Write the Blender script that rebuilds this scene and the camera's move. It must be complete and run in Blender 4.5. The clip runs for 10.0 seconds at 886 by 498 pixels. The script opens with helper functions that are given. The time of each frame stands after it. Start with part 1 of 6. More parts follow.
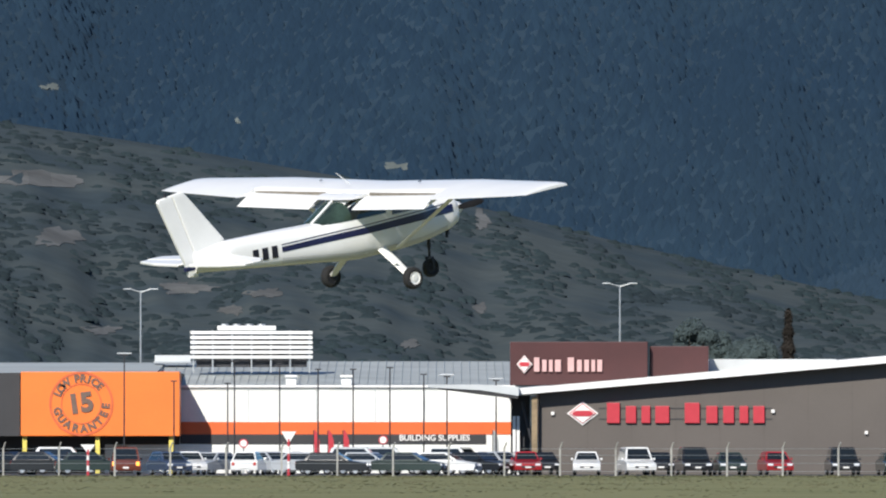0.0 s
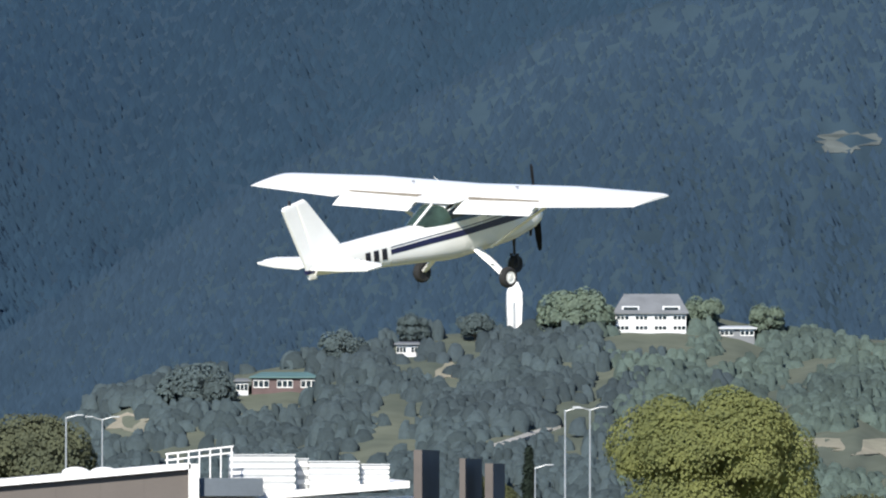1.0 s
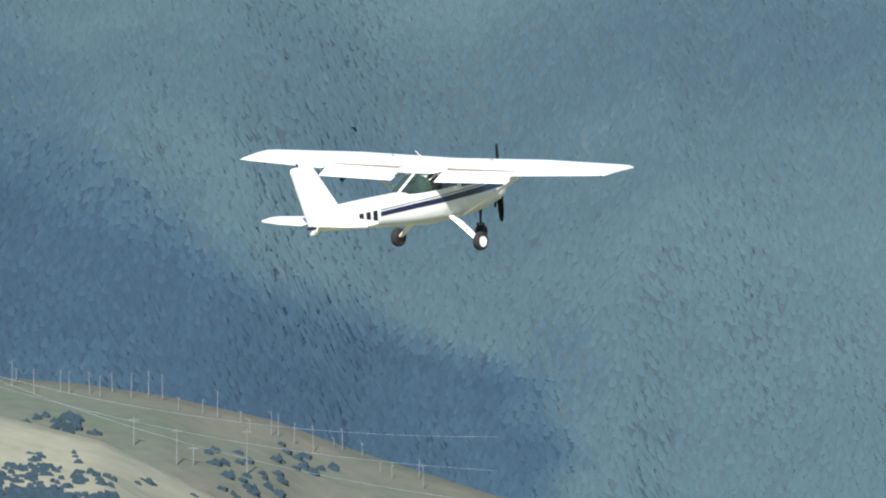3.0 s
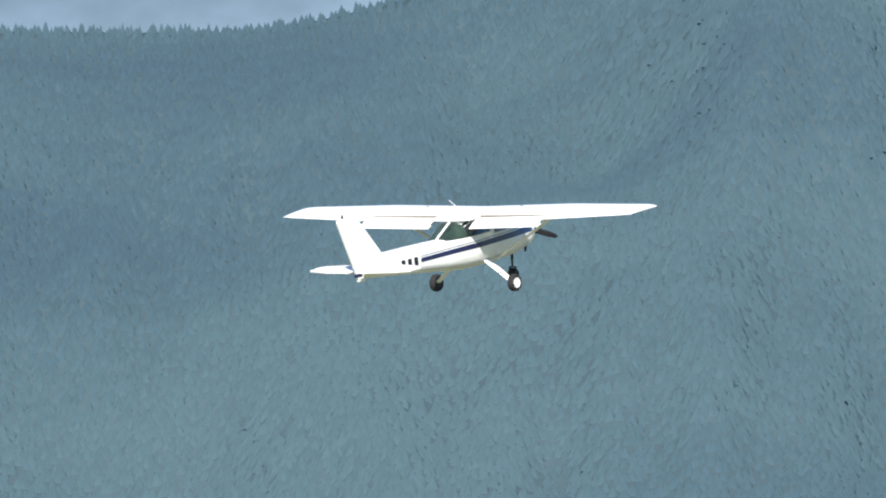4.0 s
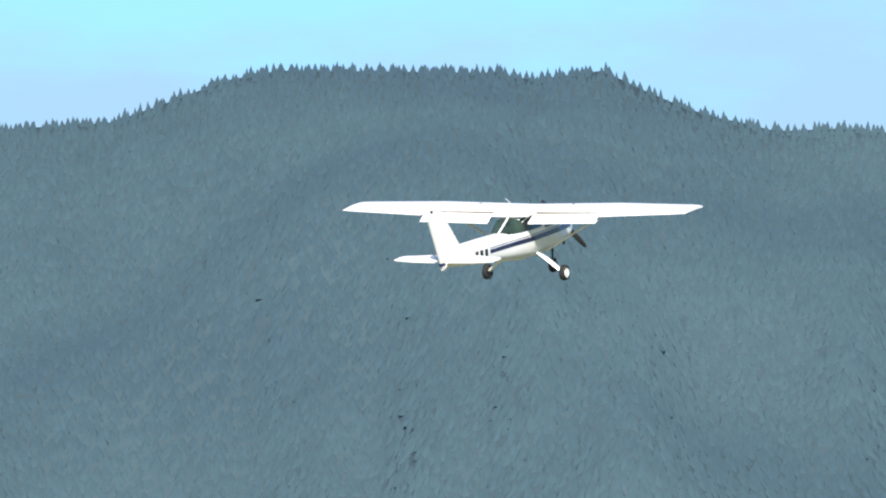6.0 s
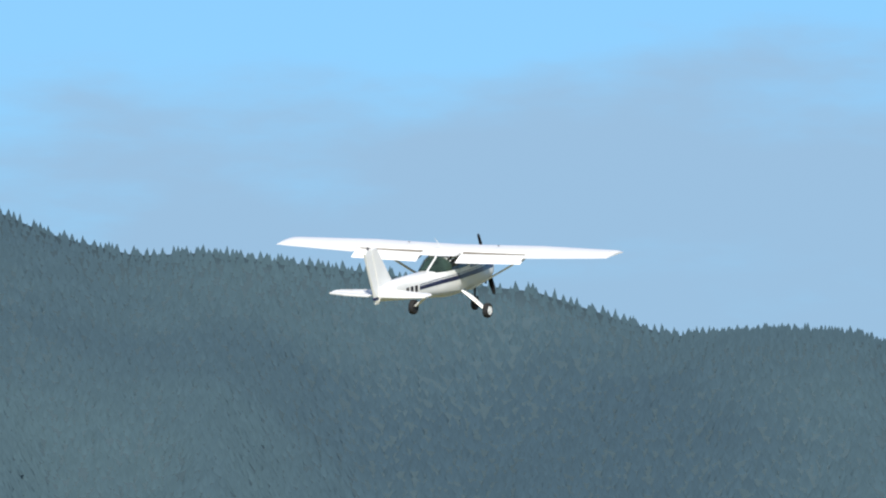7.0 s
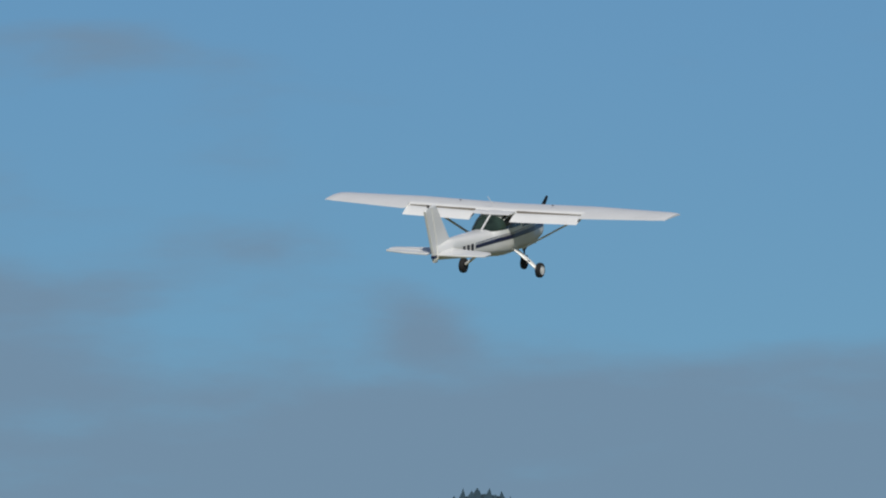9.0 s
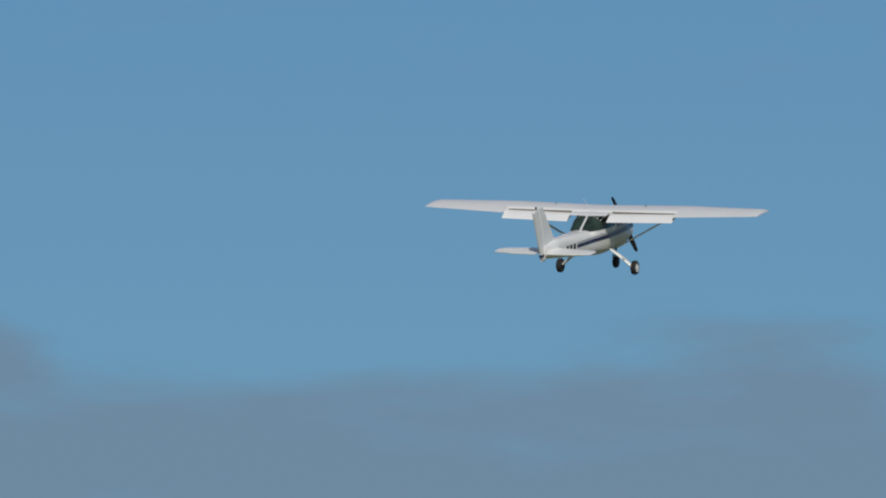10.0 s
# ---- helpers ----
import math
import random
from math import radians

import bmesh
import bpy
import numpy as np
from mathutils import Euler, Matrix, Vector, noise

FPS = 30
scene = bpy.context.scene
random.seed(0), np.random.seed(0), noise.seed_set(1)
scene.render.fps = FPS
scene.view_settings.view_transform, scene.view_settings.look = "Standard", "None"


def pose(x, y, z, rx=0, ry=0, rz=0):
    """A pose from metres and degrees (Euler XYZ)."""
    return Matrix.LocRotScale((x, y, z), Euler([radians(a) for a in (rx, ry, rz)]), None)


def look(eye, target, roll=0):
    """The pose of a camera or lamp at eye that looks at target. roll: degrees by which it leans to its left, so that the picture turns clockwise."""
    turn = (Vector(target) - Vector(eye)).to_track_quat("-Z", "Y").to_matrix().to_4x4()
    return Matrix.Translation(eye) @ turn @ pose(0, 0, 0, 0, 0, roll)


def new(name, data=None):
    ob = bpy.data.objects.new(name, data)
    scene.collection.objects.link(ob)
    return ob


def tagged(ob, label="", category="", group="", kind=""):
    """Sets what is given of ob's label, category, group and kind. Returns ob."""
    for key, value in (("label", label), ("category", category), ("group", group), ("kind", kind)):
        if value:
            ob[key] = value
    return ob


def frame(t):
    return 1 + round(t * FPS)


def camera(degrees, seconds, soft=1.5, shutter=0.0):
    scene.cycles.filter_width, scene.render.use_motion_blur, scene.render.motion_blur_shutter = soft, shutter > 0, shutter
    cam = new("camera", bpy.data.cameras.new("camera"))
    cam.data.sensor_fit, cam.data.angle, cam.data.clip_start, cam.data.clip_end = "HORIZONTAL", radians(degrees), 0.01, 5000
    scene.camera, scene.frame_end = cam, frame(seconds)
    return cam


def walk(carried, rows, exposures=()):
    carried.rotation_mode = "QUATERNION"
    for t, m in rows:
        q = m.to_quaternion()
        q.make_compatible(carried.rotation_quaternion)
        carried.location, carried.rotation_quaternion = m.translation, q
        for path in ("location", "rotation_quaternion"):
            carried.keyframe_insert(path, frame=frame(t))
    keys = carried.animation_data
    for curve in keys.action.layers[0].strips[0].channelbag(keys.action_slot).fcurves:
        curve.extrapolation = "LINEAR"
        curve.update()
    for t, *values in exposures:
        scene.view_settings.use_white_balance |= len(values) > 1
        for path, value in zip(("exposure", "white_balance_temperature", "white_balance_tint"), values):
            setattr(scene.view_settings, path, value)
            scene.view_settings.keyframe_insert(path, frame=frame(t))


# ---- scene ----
# The camera stands on a tripod at the edge of an airfield and follows a climbing light aeroplane.
# Bearings u and heights v below are in arc steps of 1/F radian, chosen to fit the camera's view; v counts down from the
# zenith side, 786 is the horizon.
EYE = Vector((0, 0, 2.0))
F = 27215.7
HORIZON = 786.0
cam = camera(3.3, 10.0, soft=2.1)

SIGHT = [(0, 90.7263, -0.0000), (0.2, 90.8105, -0.6505), (0.5, 90.9136, -1.8652), (0.7, 91.0021, -2.6546), (0.8, 91.0842, -3.0757),
         (1, 91.2273, -3.7872), (1.2, 91.3810, -4.6756), (1.5, 91.6484, -5.6082), (1.8, 91.9052, -6.7808), (2, 92.0525, -7.5702),
         (2.5, 92.0420, -9.1596), (2.7, 92.0778, -9.9596), (3, 92.2273, -10.8859), (3.2, 92.3536, -11.3490), (4.3, 93.1851, -14.7025),
         (4.5, 93.3009, -15.2288), (5, 93.4104, -16.4751), (5.5, 93.6209, -17.6414), (5.7, 93.7177, -17.9424), (6.8, 94.2440, -20.4223),
         (7, 94.3261, -20.8896), (7.5, 94.4293, -21.9738), (8, 94.5598, -22.8053), (8.5, 94.6566, -23.6453), (9, 94.8082, -24.6137),
         (9.5, 94.9135, -25.5884), (10, 94.9135, -26.1968)]
walk(cam, [(t, pose(EYE.x, EYE.y, EYE.z, rx, 0, rz)) for t, rx, rz in SIGHT],
     exposures=[(0, 0.17), (0.5, 0.35), (1.0, 0.55), (2.0, 0.83), (3.0, 0.82), (5.5, 0.8), (6.8, 0.38), (7.2, 0.1), (7.6, -0.25), (8.2, -0.47), (9.0, -0.74), (10, -0.84)])

# ---- light ----
SUN_EL, SUN_AZ = 34.0, 201.0       # degrees; azimuth clockwise from +Y
sun_dir = Vector((math.sin(radians(SUN_AZ)) * math.cos(radians(SUN_EL)), math.cos(radians(SUN_AZ)) * math.cos(radians(SUN_EL)), math.sin(radians(SUN_EL))))
sun = new("sun", bpy.data.lights.new("sun", "SUN"))
sun.data.energy, sun.data.angle, sun.data.color = 5.0, radians(0.53), (1.0, 0.96, 0.89)
sun.matrix_world = look((0, 0, 500), Vector((0, 0, 500)) - sun_dir)


# drifts of thin cloud: bearing, height, half width, half height, thickness
DRIFTS = [(10150, -1490, 300, 110, 0.34), (10500, -1400, 600, 150, 0.40), (11050, -1430, 420, 140, 0.42), (11330, -1810, 330, 45, 0.40), (11830, -1880, 220, 60, 0.36), (11830, -1425, 200, 55, 0.30),
          (12200, -1495, 170, 55, 0.22), (12390, -1424, 90, 50, 0.24), (12380, -1200, 420, 70, 0.25), (12450, -1365, 80, 60, 0.26), (13400, -1290, 700, 90, 0.30), (13800, -1400, 330, 35, 0.22), (11750, -1290, 330, 70, 0.24), (8500, -1340, 1000, 130, 0.6), (7300, -1260, 420, 90, 0.6), (11080, -1570, 330, 70, 0.32), (11430, -1440, 240, 110, 0.34)]


def world():
    w = bpy.data.worlds.new("world")
    scene.world = w
    w.use_nodes = True
    nt = w.node_tree
    nt.nodes.clear()
    out = nt.nodes.new("ShaderNodeOutputWorld")
    bg = nt.nodes.new("ShaderNodeBackground")
    sky = nt.nodes.new("ShaderNodeTexSky")
    sky.sky_type, sky.sun_disc = "NISHITA", False
    sky.sun_elevation, sky.sun_rotation = radians(SUN_EL), radians(SUN_AZ)
    sky.air_density, sky.dust_density, sky.ozone_density = 1.0, 0.3, 2.0
    co = nt.nodes.new("ShaderNodeTexCoord")
    mp = nt.nodes.new("ShaderNodeMapping")
    mp.inputs["Scale"].default_value = (46, 46, 150)
    mp.inputs["Location"].default_value = (3.1, 0.4, 1.7)
    n1 = nt.nodes.new("ShaderNodeTexNoise")
    n1.inputs["Scale"].default_value, n1.inputs["Detail"].default_value, n1.inputs["Roughness"].default_value = 1.0, 7, 0.55
    mix = nt.nodes.new("ShaderNodeMix")
    mix.data_type = "RGBA"
    mix.inputs["B"].default_value = (2.65, 4.05, 5.65, 1)     # thin grey cloud, in the sky's own units
    L = nt.links.new
    L(co.outputs["Generated"], mp.inputs["Vector"])
    L(mp.outputs[0], n1.inputs["Vector"])
    sep = nt.nodes.new("ShaderNodeSeparateXYZ")
    L(co.outputs["Generated"], sep.inputs[0])

    def calc(op, a, b=0.0, c=0.0):
        n = nt.nodes.new("ShaderNodeMath")
        n.operation = op
        for k, val in enumerate((a, b, c)):
            if isinstance(val, (int, float)):
                n.inputs[k].default_value = val
            else:
                L(val, n.inputs[k])
        return n.outputs[0]

    u = calc("MULTIPLY_ADD", calc("ARCTAN2", sep.outputs["X"], sep.outputs["Y"]), F, 784.0)
    flat = calc("SQRT", calc("ADD", calc("MULTIPLY", sep.outputs["X"], sep.outputs["X"]), calc("MULTIPLY", sep.outputs["Y"], sep.outputs["Y"])))
    v = calc("MULTIPLY_ADD", calc("DIVIDE", sep.outputs["Z"], flat), -F, HORIZON)
    cover = calc("MULTIPLY_ADD", n1.outputs["Fac"], 1.1, -0.62)
    low = nt.nodes.new("ShaderNodeMapRange")      # a bank lies low over the hills, and drifts lie above it
    for k, val in (("From Min", -1380.0), ("From Max", -1140.0), ("To Min", 0.0), ("To Max", 0.55)):
        low.inputs[k].default_value = val
    L(v, low.inputs["Value"])
    cover = calc("ADD", cover, low.outputs[0])
    for a, b, wa, wb, gain in DRIFTS:
        p, q = calc("MULTIPLY_ADD", u, 1 / wa, -a / wa), calc("MULTIPLY_ADD", v, 1 / wb, -b / wb)
        d = calc("ADD", calc("MULTIPLY", p, p), calc("MULTIPLY", q, q))
        cover = calc("MULTIPLY_ADD", calc("EXPONENT", calc("MULTIPLY", d, -1.0)), gain, cover)
    ramp = nt.nodes.new("ShaderNodeMapRange")
    ramp.interpolation_type = "SMOOTHSTEP"
    for k, val in (("From Min", 0.0), ("From Max", 0.46), ("To Max", 0.86)):
        ramp.inputs[k].default_value = val
    L(cover, ramp.inputs["Value"])
    L(ramp.outputs[0], mix.inputs["Factor"])
    # the sky is tinted: deep blue right down to the hills, greyer blue overhead
    low, tint, mul2 = (nt.nodes.new("ShaderNode" + k) for k in ("MapRange", "Mix", "Mix"))
    low.inputs["From Max"].default_value = 0.5
    tint.data_type = mul2.data_type = "RGBA"
    tint.inputs["A"].default_value, tint.inputs["B"].default_value = (0.36, 0.645, 0.955, 1), (0.46, 0.56, 0.74, 1)
    mul2.blend_type, mul2.inputs["Factor"].default_value = "MULTIPLY", 1.0
    L(sep.outputs["Z"], low.inputs["Value"])
    L(low.outputs[0], tint.inputs["Factor"])
    L(sky.outputs[0], mul2.inputs["A"])
    L(tint.outputs["Result"], mul2.inputs["B"])
    L(mul2.outputs["Result"], mix.inputs["A"])
    L(mix.outputs["Result"], bg.inputs["Color"])
    bg.inputs["Strength"].default_value = 0.105
    L(bg.outputs[0], out.inputs["Surface"])


world()


# ---- materials ----
def mat(name, color, rough=0.6, metal=0.0, var=0.15, scale=3.0, bump=0.0, spec=0.5, island=0.0, coat=0.0, color2=None, fine=None, leaf=0.0, soft=0.0):
    """A surface with broad stains (noise at scale), fine grain (at fine) and, for joined pieces, a shade of its own for each."""
    m = bpy.data.materials.new(name)
    m.use_nodes = True
    nt = m.node_tree
    b = nt.nodes["Principled BSDF"]
    b.inputs["Roughness"].default_value, b.inputs["Metallic"].default_value = rough, metal
    b.inputs["Specular IOR Level"].default_value = spec
    b.inputs["Coat Weight"].default_value = coat
    L = nt.links.new
    co = nt.nodes.new("ShaderNodeTexCoord")
    n1, n2 = nt.nodes.new("ShaderNodeTexNoise"), nt.nodes.new("ShaderNodeTexNoise")
    n1.inputs["Scale"].default_value, n1.inputs["Detail"].default_value = scale, 4
    n2.inputs["Scale"].default_value, n2.inputs["Detail"].default_value = fine or scale * 9, 3
    for n in (n1, n2):
        L(co.outputs["Object"], n.inputs["Vector"])
    c2 = color2 or tuple(c * (1 - 1.6 * var) for c in color)
    mixc = nt.nodes.new("ShaderNodeMix")
    mixc.data_type = "RGBA"
    mixc.inputs["A"].default_value, mixc.inputs["B"].default_value = (*color, 1), (*c2, 1)
    ramp = nt.nodes.new("ShaderNodeMapRange")
    ramp.inputs["From Min"].default_value, ramp.inputs["From Max"].default_value = 0.38, 0.66
    L(n1.outputs["Fac"], ramp.inputs["Value"])
    L(ramp.outputs[0], mixc.inputs["Factor"])
    grain = nt.nodes.new("ShaderNodeMapRange")
    grain.inputs["To Min"].default_value, grain.inputs["To Max"].default_value = 1 - var, 1 + var
    L(n2.outputs["Fac"], grain.inputs["Value"])
    val = grain.outputs[0]
    if island:
        geo = nt.nodes.new("ShaderNodeNewGeometry")
        r = nt.nodes.new("ShaderNodeMapRange")
        r.inputs["To Min"].default_value, r.inputs["To Max"].default_value = 1 - island, 1 + island
        L(geo.outputs["Random Per Island"], r.inputs["Value"])
        mm = nt.nodes.new("ShaderNodeMath")
        mm.operation = "MULTIPLY"
        L(val, mm.inputs[0])
        L(r.outputs[0], mm.inputs[1])
        val = mm.outputs[0]
    sc = nt.nodes.new("ShaderNodeVectorMath")
    sc.operation = "SCALE"
    L(mixc.outputs["Result"], sc.inputs[0])
    L(val, sc.inputs["Scale"])
    L(sc.outputs[0], b.inputs["Base Color"])
    if bump:
        bp = nt.nodes.new("ShaderNodeBump")
        bp.inputs["Strength"].default_value, bp.inputs["Distance"].default_value = 0.5, bump
        L(n2.outputs["Fac"], bp.inputs["Height"])
        L(bp.outputs[0], b.inputs["Normal"])
    if soft:      # normals bent to even out light and shade, as small leaves and haze would
        geo2, tilt = nt.nodes.new("ShaderNodeNewGeometry"), nt.nodes.new("ShaderNodeMix")
        tilt.data_type = "VECTOR"
        tilt.inputs[0].default_value = soft
        tilt.inputs[5].default_value = (-0.08, -0.36, 0.93)      # the lie of the hillsides
        unit = nt.nodes.new("ShaderNodeVectorMath")
        unit.operation = "NORMALIZE"
        L(geo2.outputs["Normal"], tilt.inputs[4])
        L(tilt.outputs[1], unit.inputs[0])
        if bump:
            L(unit.outputs[0], bp.inputs["Normal"])
        else:
            L(unit.outputs[0], b.inputs["Normal"])
    if leaf:      # thin leaves let light through
        tr, mx = nt.nodes.new("ShaderNodeBsdfTranslucent"), nt.nodes.new("ShaderNodeMixShader")
        mx.inputs["Fac"].default_value = leaf
        L(sc.outputs[0], tr.inputs["Color"])
        if soft:
            L(unit.outputs[0], tr.inputs["Normal"])
        L(b.outputs[0], mx.inputs[1])
        L(tr.outputs[0], mx.inputs[2])
        L(mx.outputs[0], nt.nodes["Material Output"].inputs["Surface"])
    return m


PAINT_WHITE = mat("aircraft_white_paint", (0.84, 0.835, 0.805), 0.32, var=0.03, scale=1.5, coat=0.25)
PAINT_CREAM = mat("aircraft_belly_paint", (0.66, 0.65, 0.62), 0.4, var=0.06, scale=2.0)
PAINT_NAVY = mat("navy_stripe_paint", (0.010, 0.013, 0.060), 0.3, var=0.08, scale=2.0, coat=0.3)
PAINT_BLACK = mat("black_marking_paint", (0.012, 0.012, 0.02), 0.45, var=0.1)
RUBBER = mat("tyre_rubber", (0.016, 0.016, 0.017), 0.85, var=0.2, scale=8)
ALU = mat("bare_aluminium", (0.72, 0.73, 0.74), 0.35, 0.9, var=0.08)
DARK = mat("dark_metal", (0.03, 0.03, 0.035), 0.5, 0.4, var=0.2)
BLADE_BLACK = mat("matt_black_blade", (0.010, 0.010, 0.011), 0.75, var=0.2, spec=0.15)
# brown that stands for the shade in the gap ahead of the flap
SLOT_SHADE = mat("slot_shade_brown", (0.24, 0.21, 0.17), 0.8, var=0.15)
WIN_DARK = mat("tinted_window", (0.012, 0.016, 0.018), 0.06, var=0.05, spec=0.8)


# ---- mesh helpers ----
def part(name, bm, material, parent=None, label="", smooth=False):
    me = bpy.data.meshes.new(name)
    if smooth:
        for f in bm.faces:
            f.smooth = True
        for e in bm.edges:
            if len(e.link_faces) == 2 and e.calc_face_angle(0) > 0.6:
                e.smooth = False
    bm.to_mesh(me)
    bm.free()
    me.materials.append(material)
    ob = new(name, me)
    if parent:
        ob.parent = parent
    if label:
        tagged(ob, label)
    return ob


def thing(name, m, label, category, group="", kind=""):
    ob = new(name)
    ob.empty_display_size = 0.3
    ob.matrix_basis = m
    return tagged(ob, label, category, group, kind)


def box(bm, x0, x1, y0, y1, z0, z1, bevel=0.0):
    vs = [bm.verts.new((x, y, z)) for x in (x0, x1) for y in (y0, y1) for z in (z0, z1)]
    fs = [bm.faces.new([vs[i] for i in q]) for q in ((0, 1, 3, 2), (4, 6, 7, 5), (0, 4, 5, 1), (2, 3, 7, 6), (0, 2, 6, 4), (1, 5, 7, 3))]
    if bevel:
        es = list({e for f in fs for e in f.edges})
        bmesh.ops.bevel(bm, geom=es, offset=bevel, segments=2, affect="EDGES", profile=0.6)
    return bm


def boxed(x0, x1, y0, y1, z0, z1, bevel=0.0):
    return box(bmesh.new(), x0, x1, y0, y1, z0, z1, bevel)


def tube(bm, p, q, r0, r1=None, n=8):
    """A tapered rod from p to q."""
    p, q = Vector(p), Vector(q)
    r1 = r0 if r1 is None else r1
    turn = (q - p).to_track_quat("Z", "Y").to_matrix()
    rings = []
    for c, r in ((p, r0), (q, r1)):
        rings.append([bm.verts.new(c + turn @ Vector((r * math.cos(2 * math.pi * k / n), r * math.sin(2 * math.pi * k / n), 0))) for k in range(n)])
    for k in range(n):
        bm.faces.new((rings[0][k], rings[0][(k + 1) % n], rings[1][(k + 1) % n], rings[1][k]))
    bm.faces.new(rings[0][::-1])
    bm.faces.new(rings[1])
    return bm


def loft(bm, rings, closed=True, caps=True):
    """Rings of equal length of points, skinned one to the next."""
    vv = [[bm.verts.new(p) for p in r] for r in rings]
    n = len(vv[0])
    for a, b in zip(vv, vv[1:]):
        for k in range(n if closed else n - 1):
            bm.faces.new((a[k], a[(k + 1) % n], b[(k + 1) % n], b[k]))
    if caps and closed:
        bm.faces.new(vv[0][::-1])
        bm.faces.new(vv[-1])
    bmesh.ops.recalc_face_normals(bm, faces=bm.faces)
    return bm


def raw_mesh(name, verts, tris, material, smooth=False, second=None, where=None):
    """A large mesh straight from arrays of corners and triangles (or quads)."""
    me = bpy.data.meshes.new(name)
    k = tris.shape[1]
    me.vertices.add(len(verts))
    me.vertices.foreach_set("co", np.ascontiguousarray(verts, dtype=np.float32).ravel())
    me.loops.add(tris.size)
    me.loops.foreach_set("vertex_index", np.ascontiguousarray(tris, dtype=np.int32).ravel())
    me.polygons.add(len(tris))
    me.polygons.foreach_set("loop_start", np.arange(0, tris.size, k, dtype=np.int32))
    me.update(calc_edges=True)
    me.polygons.foreach_set("use_smooth", np.full(len(tris), smooth))
    me.materials.append(material)
    if second:
        me.materials.append(second)
        me.polygons.foreach_set("material_index", where.astype(np.int32))
    return new(name, me)


def spot(u, v, d):
    """The place at bearing u and height v, d metres away."""
    az = (u - 784) / F
    return Vector((d * math.sin(az), d * math.cos(az), EYE.z + d * (HORIZON - v) / F))


# ---- terrain ----
RNG = np.random.default_rng(7)


def waves(a, b, scale_a, scale_b, seed, octaves=4):
    """Smooth rolling noise of two variables, about -1 to 1."""
    r = np.random.default_rng(seed)
    out = np.zeros(np.broadcast(a, b).shape)
    amp, tot = 1.0, 0.0
    for o in range(octaves):
        for _ in range(3):
            th, ph = r.uniform(0, 2 * np.pi), r.uniform(0, 2 * np.pi)
            out = out + amp * np.sin(np.cos(th) * a / scale_a * 2 ** o * 6.28 + np.sin(th) * b / scale_b * 2 ** o * 6.28 + ph) / 1.8
        tot += amp
        amp *= 0.5
    return out / tot


def sight_v(p):
    """The height v at which places are seen from the tripod."""
    return HORIZON - (p[:, 2] - EYE.z) / np.hypot(p[:, 0], p[:, 1]) * F


class Hill:
    """A ridge: crest is a short row of (bearing, height), d0 and d1 the distances of its foot and its crest."""

    def __init__(self, crest, d0, d1, seed, relief=0.16, gully=900.0, lift=0.0, bulge=0.0, spurs=()):
        self.cu, self.cv = np.array(crest, float).T
        self.d0, self.d1, self.seed, self.relief, self.gully, self.lift, self.bulge, self.spurs = d0, d1, seed, relief, gully, lift, bulge, spurs

    def place(self, u, r):
        """r: 0 at the foot, 1 on the crest, beyond 1 the far side."""
        d = self.d0 + (self.d1 - self.d0) * r
        zc = EYE.z + self.d1 * (HORIZON - np.interp(u, self.cu, self.cv)) / F - self.lift
        rr = np.clip(r, 0, 1)
        z = zc * (rr + self.bulge * rr * (1 - rr))
        fade = np.sin(np.pi * np.clip(rr, 0, 1)) ** 0.8
        z = z + self.relief * zc * fade * waves(u, r * 1000, self.gully, 1300, self.seed)
        vr = HORIZON + (np.interp(u, self.cu, self.cv) - HORIZON) * rr
        for u0, v0, u1, v1, left, right, rise in self.spurs:      # side ridges running down the slope
            f = (vr - v0) / (v1 - v0)
            du = u - (u0 + (u1 - u0) * f) - 25 * np.sin(9 * f)
            fade2 = np.clip(f * 4 + 0.6, 0, 1) * np.clip((1.15 - f) * 3, 0, 1)
            z = z + rise * fade2 * np.exp(-np.abs(du / np.where(du < 0, left, right)) ** 1.4)
        z = np.where(r > 1, zc * (1 - 1.6 * (r - 1)), z)
        d = d + (self.d1 - self.d0) * 0.04 * fade * waves(u, r * 1000, self.gully * 0.8, 1500, self.seed + 1)
        az = (u - 784) / F
        return np.stack([d * np.sin(az), d * np.cos(az), np.maximum(z, -1.0 + 0 * z)], -1)

    def sheet(self, name, material, step, rows, label, category, second=None, rule=None):
        us = np.arange(self.cu[0], self.cu[-1] + step, step)
        rs = np.concatenate([np.linspace(0, 1, rows), [1.15, 1.4, 1.63]])
        U, Rr = np.meshgrid(us, rs)
        v = self.place(U, Rr).reshape(-1, 3)
        nu = len(us)
        i = (np.arange(len(rs) - 1)[:, None] * nu + np.arange(nu - 1)[None, :]).ravel()
        where = rule(U.ravel()[i], sight_v(v[i])) if rule else None
        ob = raw_mesh(name, v, np.stack([i, i + 1, i + nu + 1, i + nu], 1), material, True, second, where)
        return tagged(ob, label, category, kind="structure")


def pine(sides=5, slim=1.0):
    """The upper part of a plantation pine, 1 m high and 1 m wide: a full crown that draws in to a tip."""
    vs = []
    for z, q, turn in ((-0.25, 0.80, 0.0), (0.42, 0.42 * slim, 0.6)):
        for k in range(sides):
            e = q * (0.86 + 0.28 * ((k * 7 + int(z * 10)) % 5) / 4)
            a = 6.283 * k / sides + turn
            vs.append((e * math.cos(a), e * math.sin(a), z + 0.05 * ((k * 3) % 4 - 1.5)))
    vs.append((0.03, 0, 1.0))
    fs = []
    for k in range(sides):
        n = (k + 1) % sides
        fs += [(k, n, sides + k), (n, sides + n, sides + k), (sides + k, sides + n, 2 * sides)]
    return np.array(vs), np.array(fs)


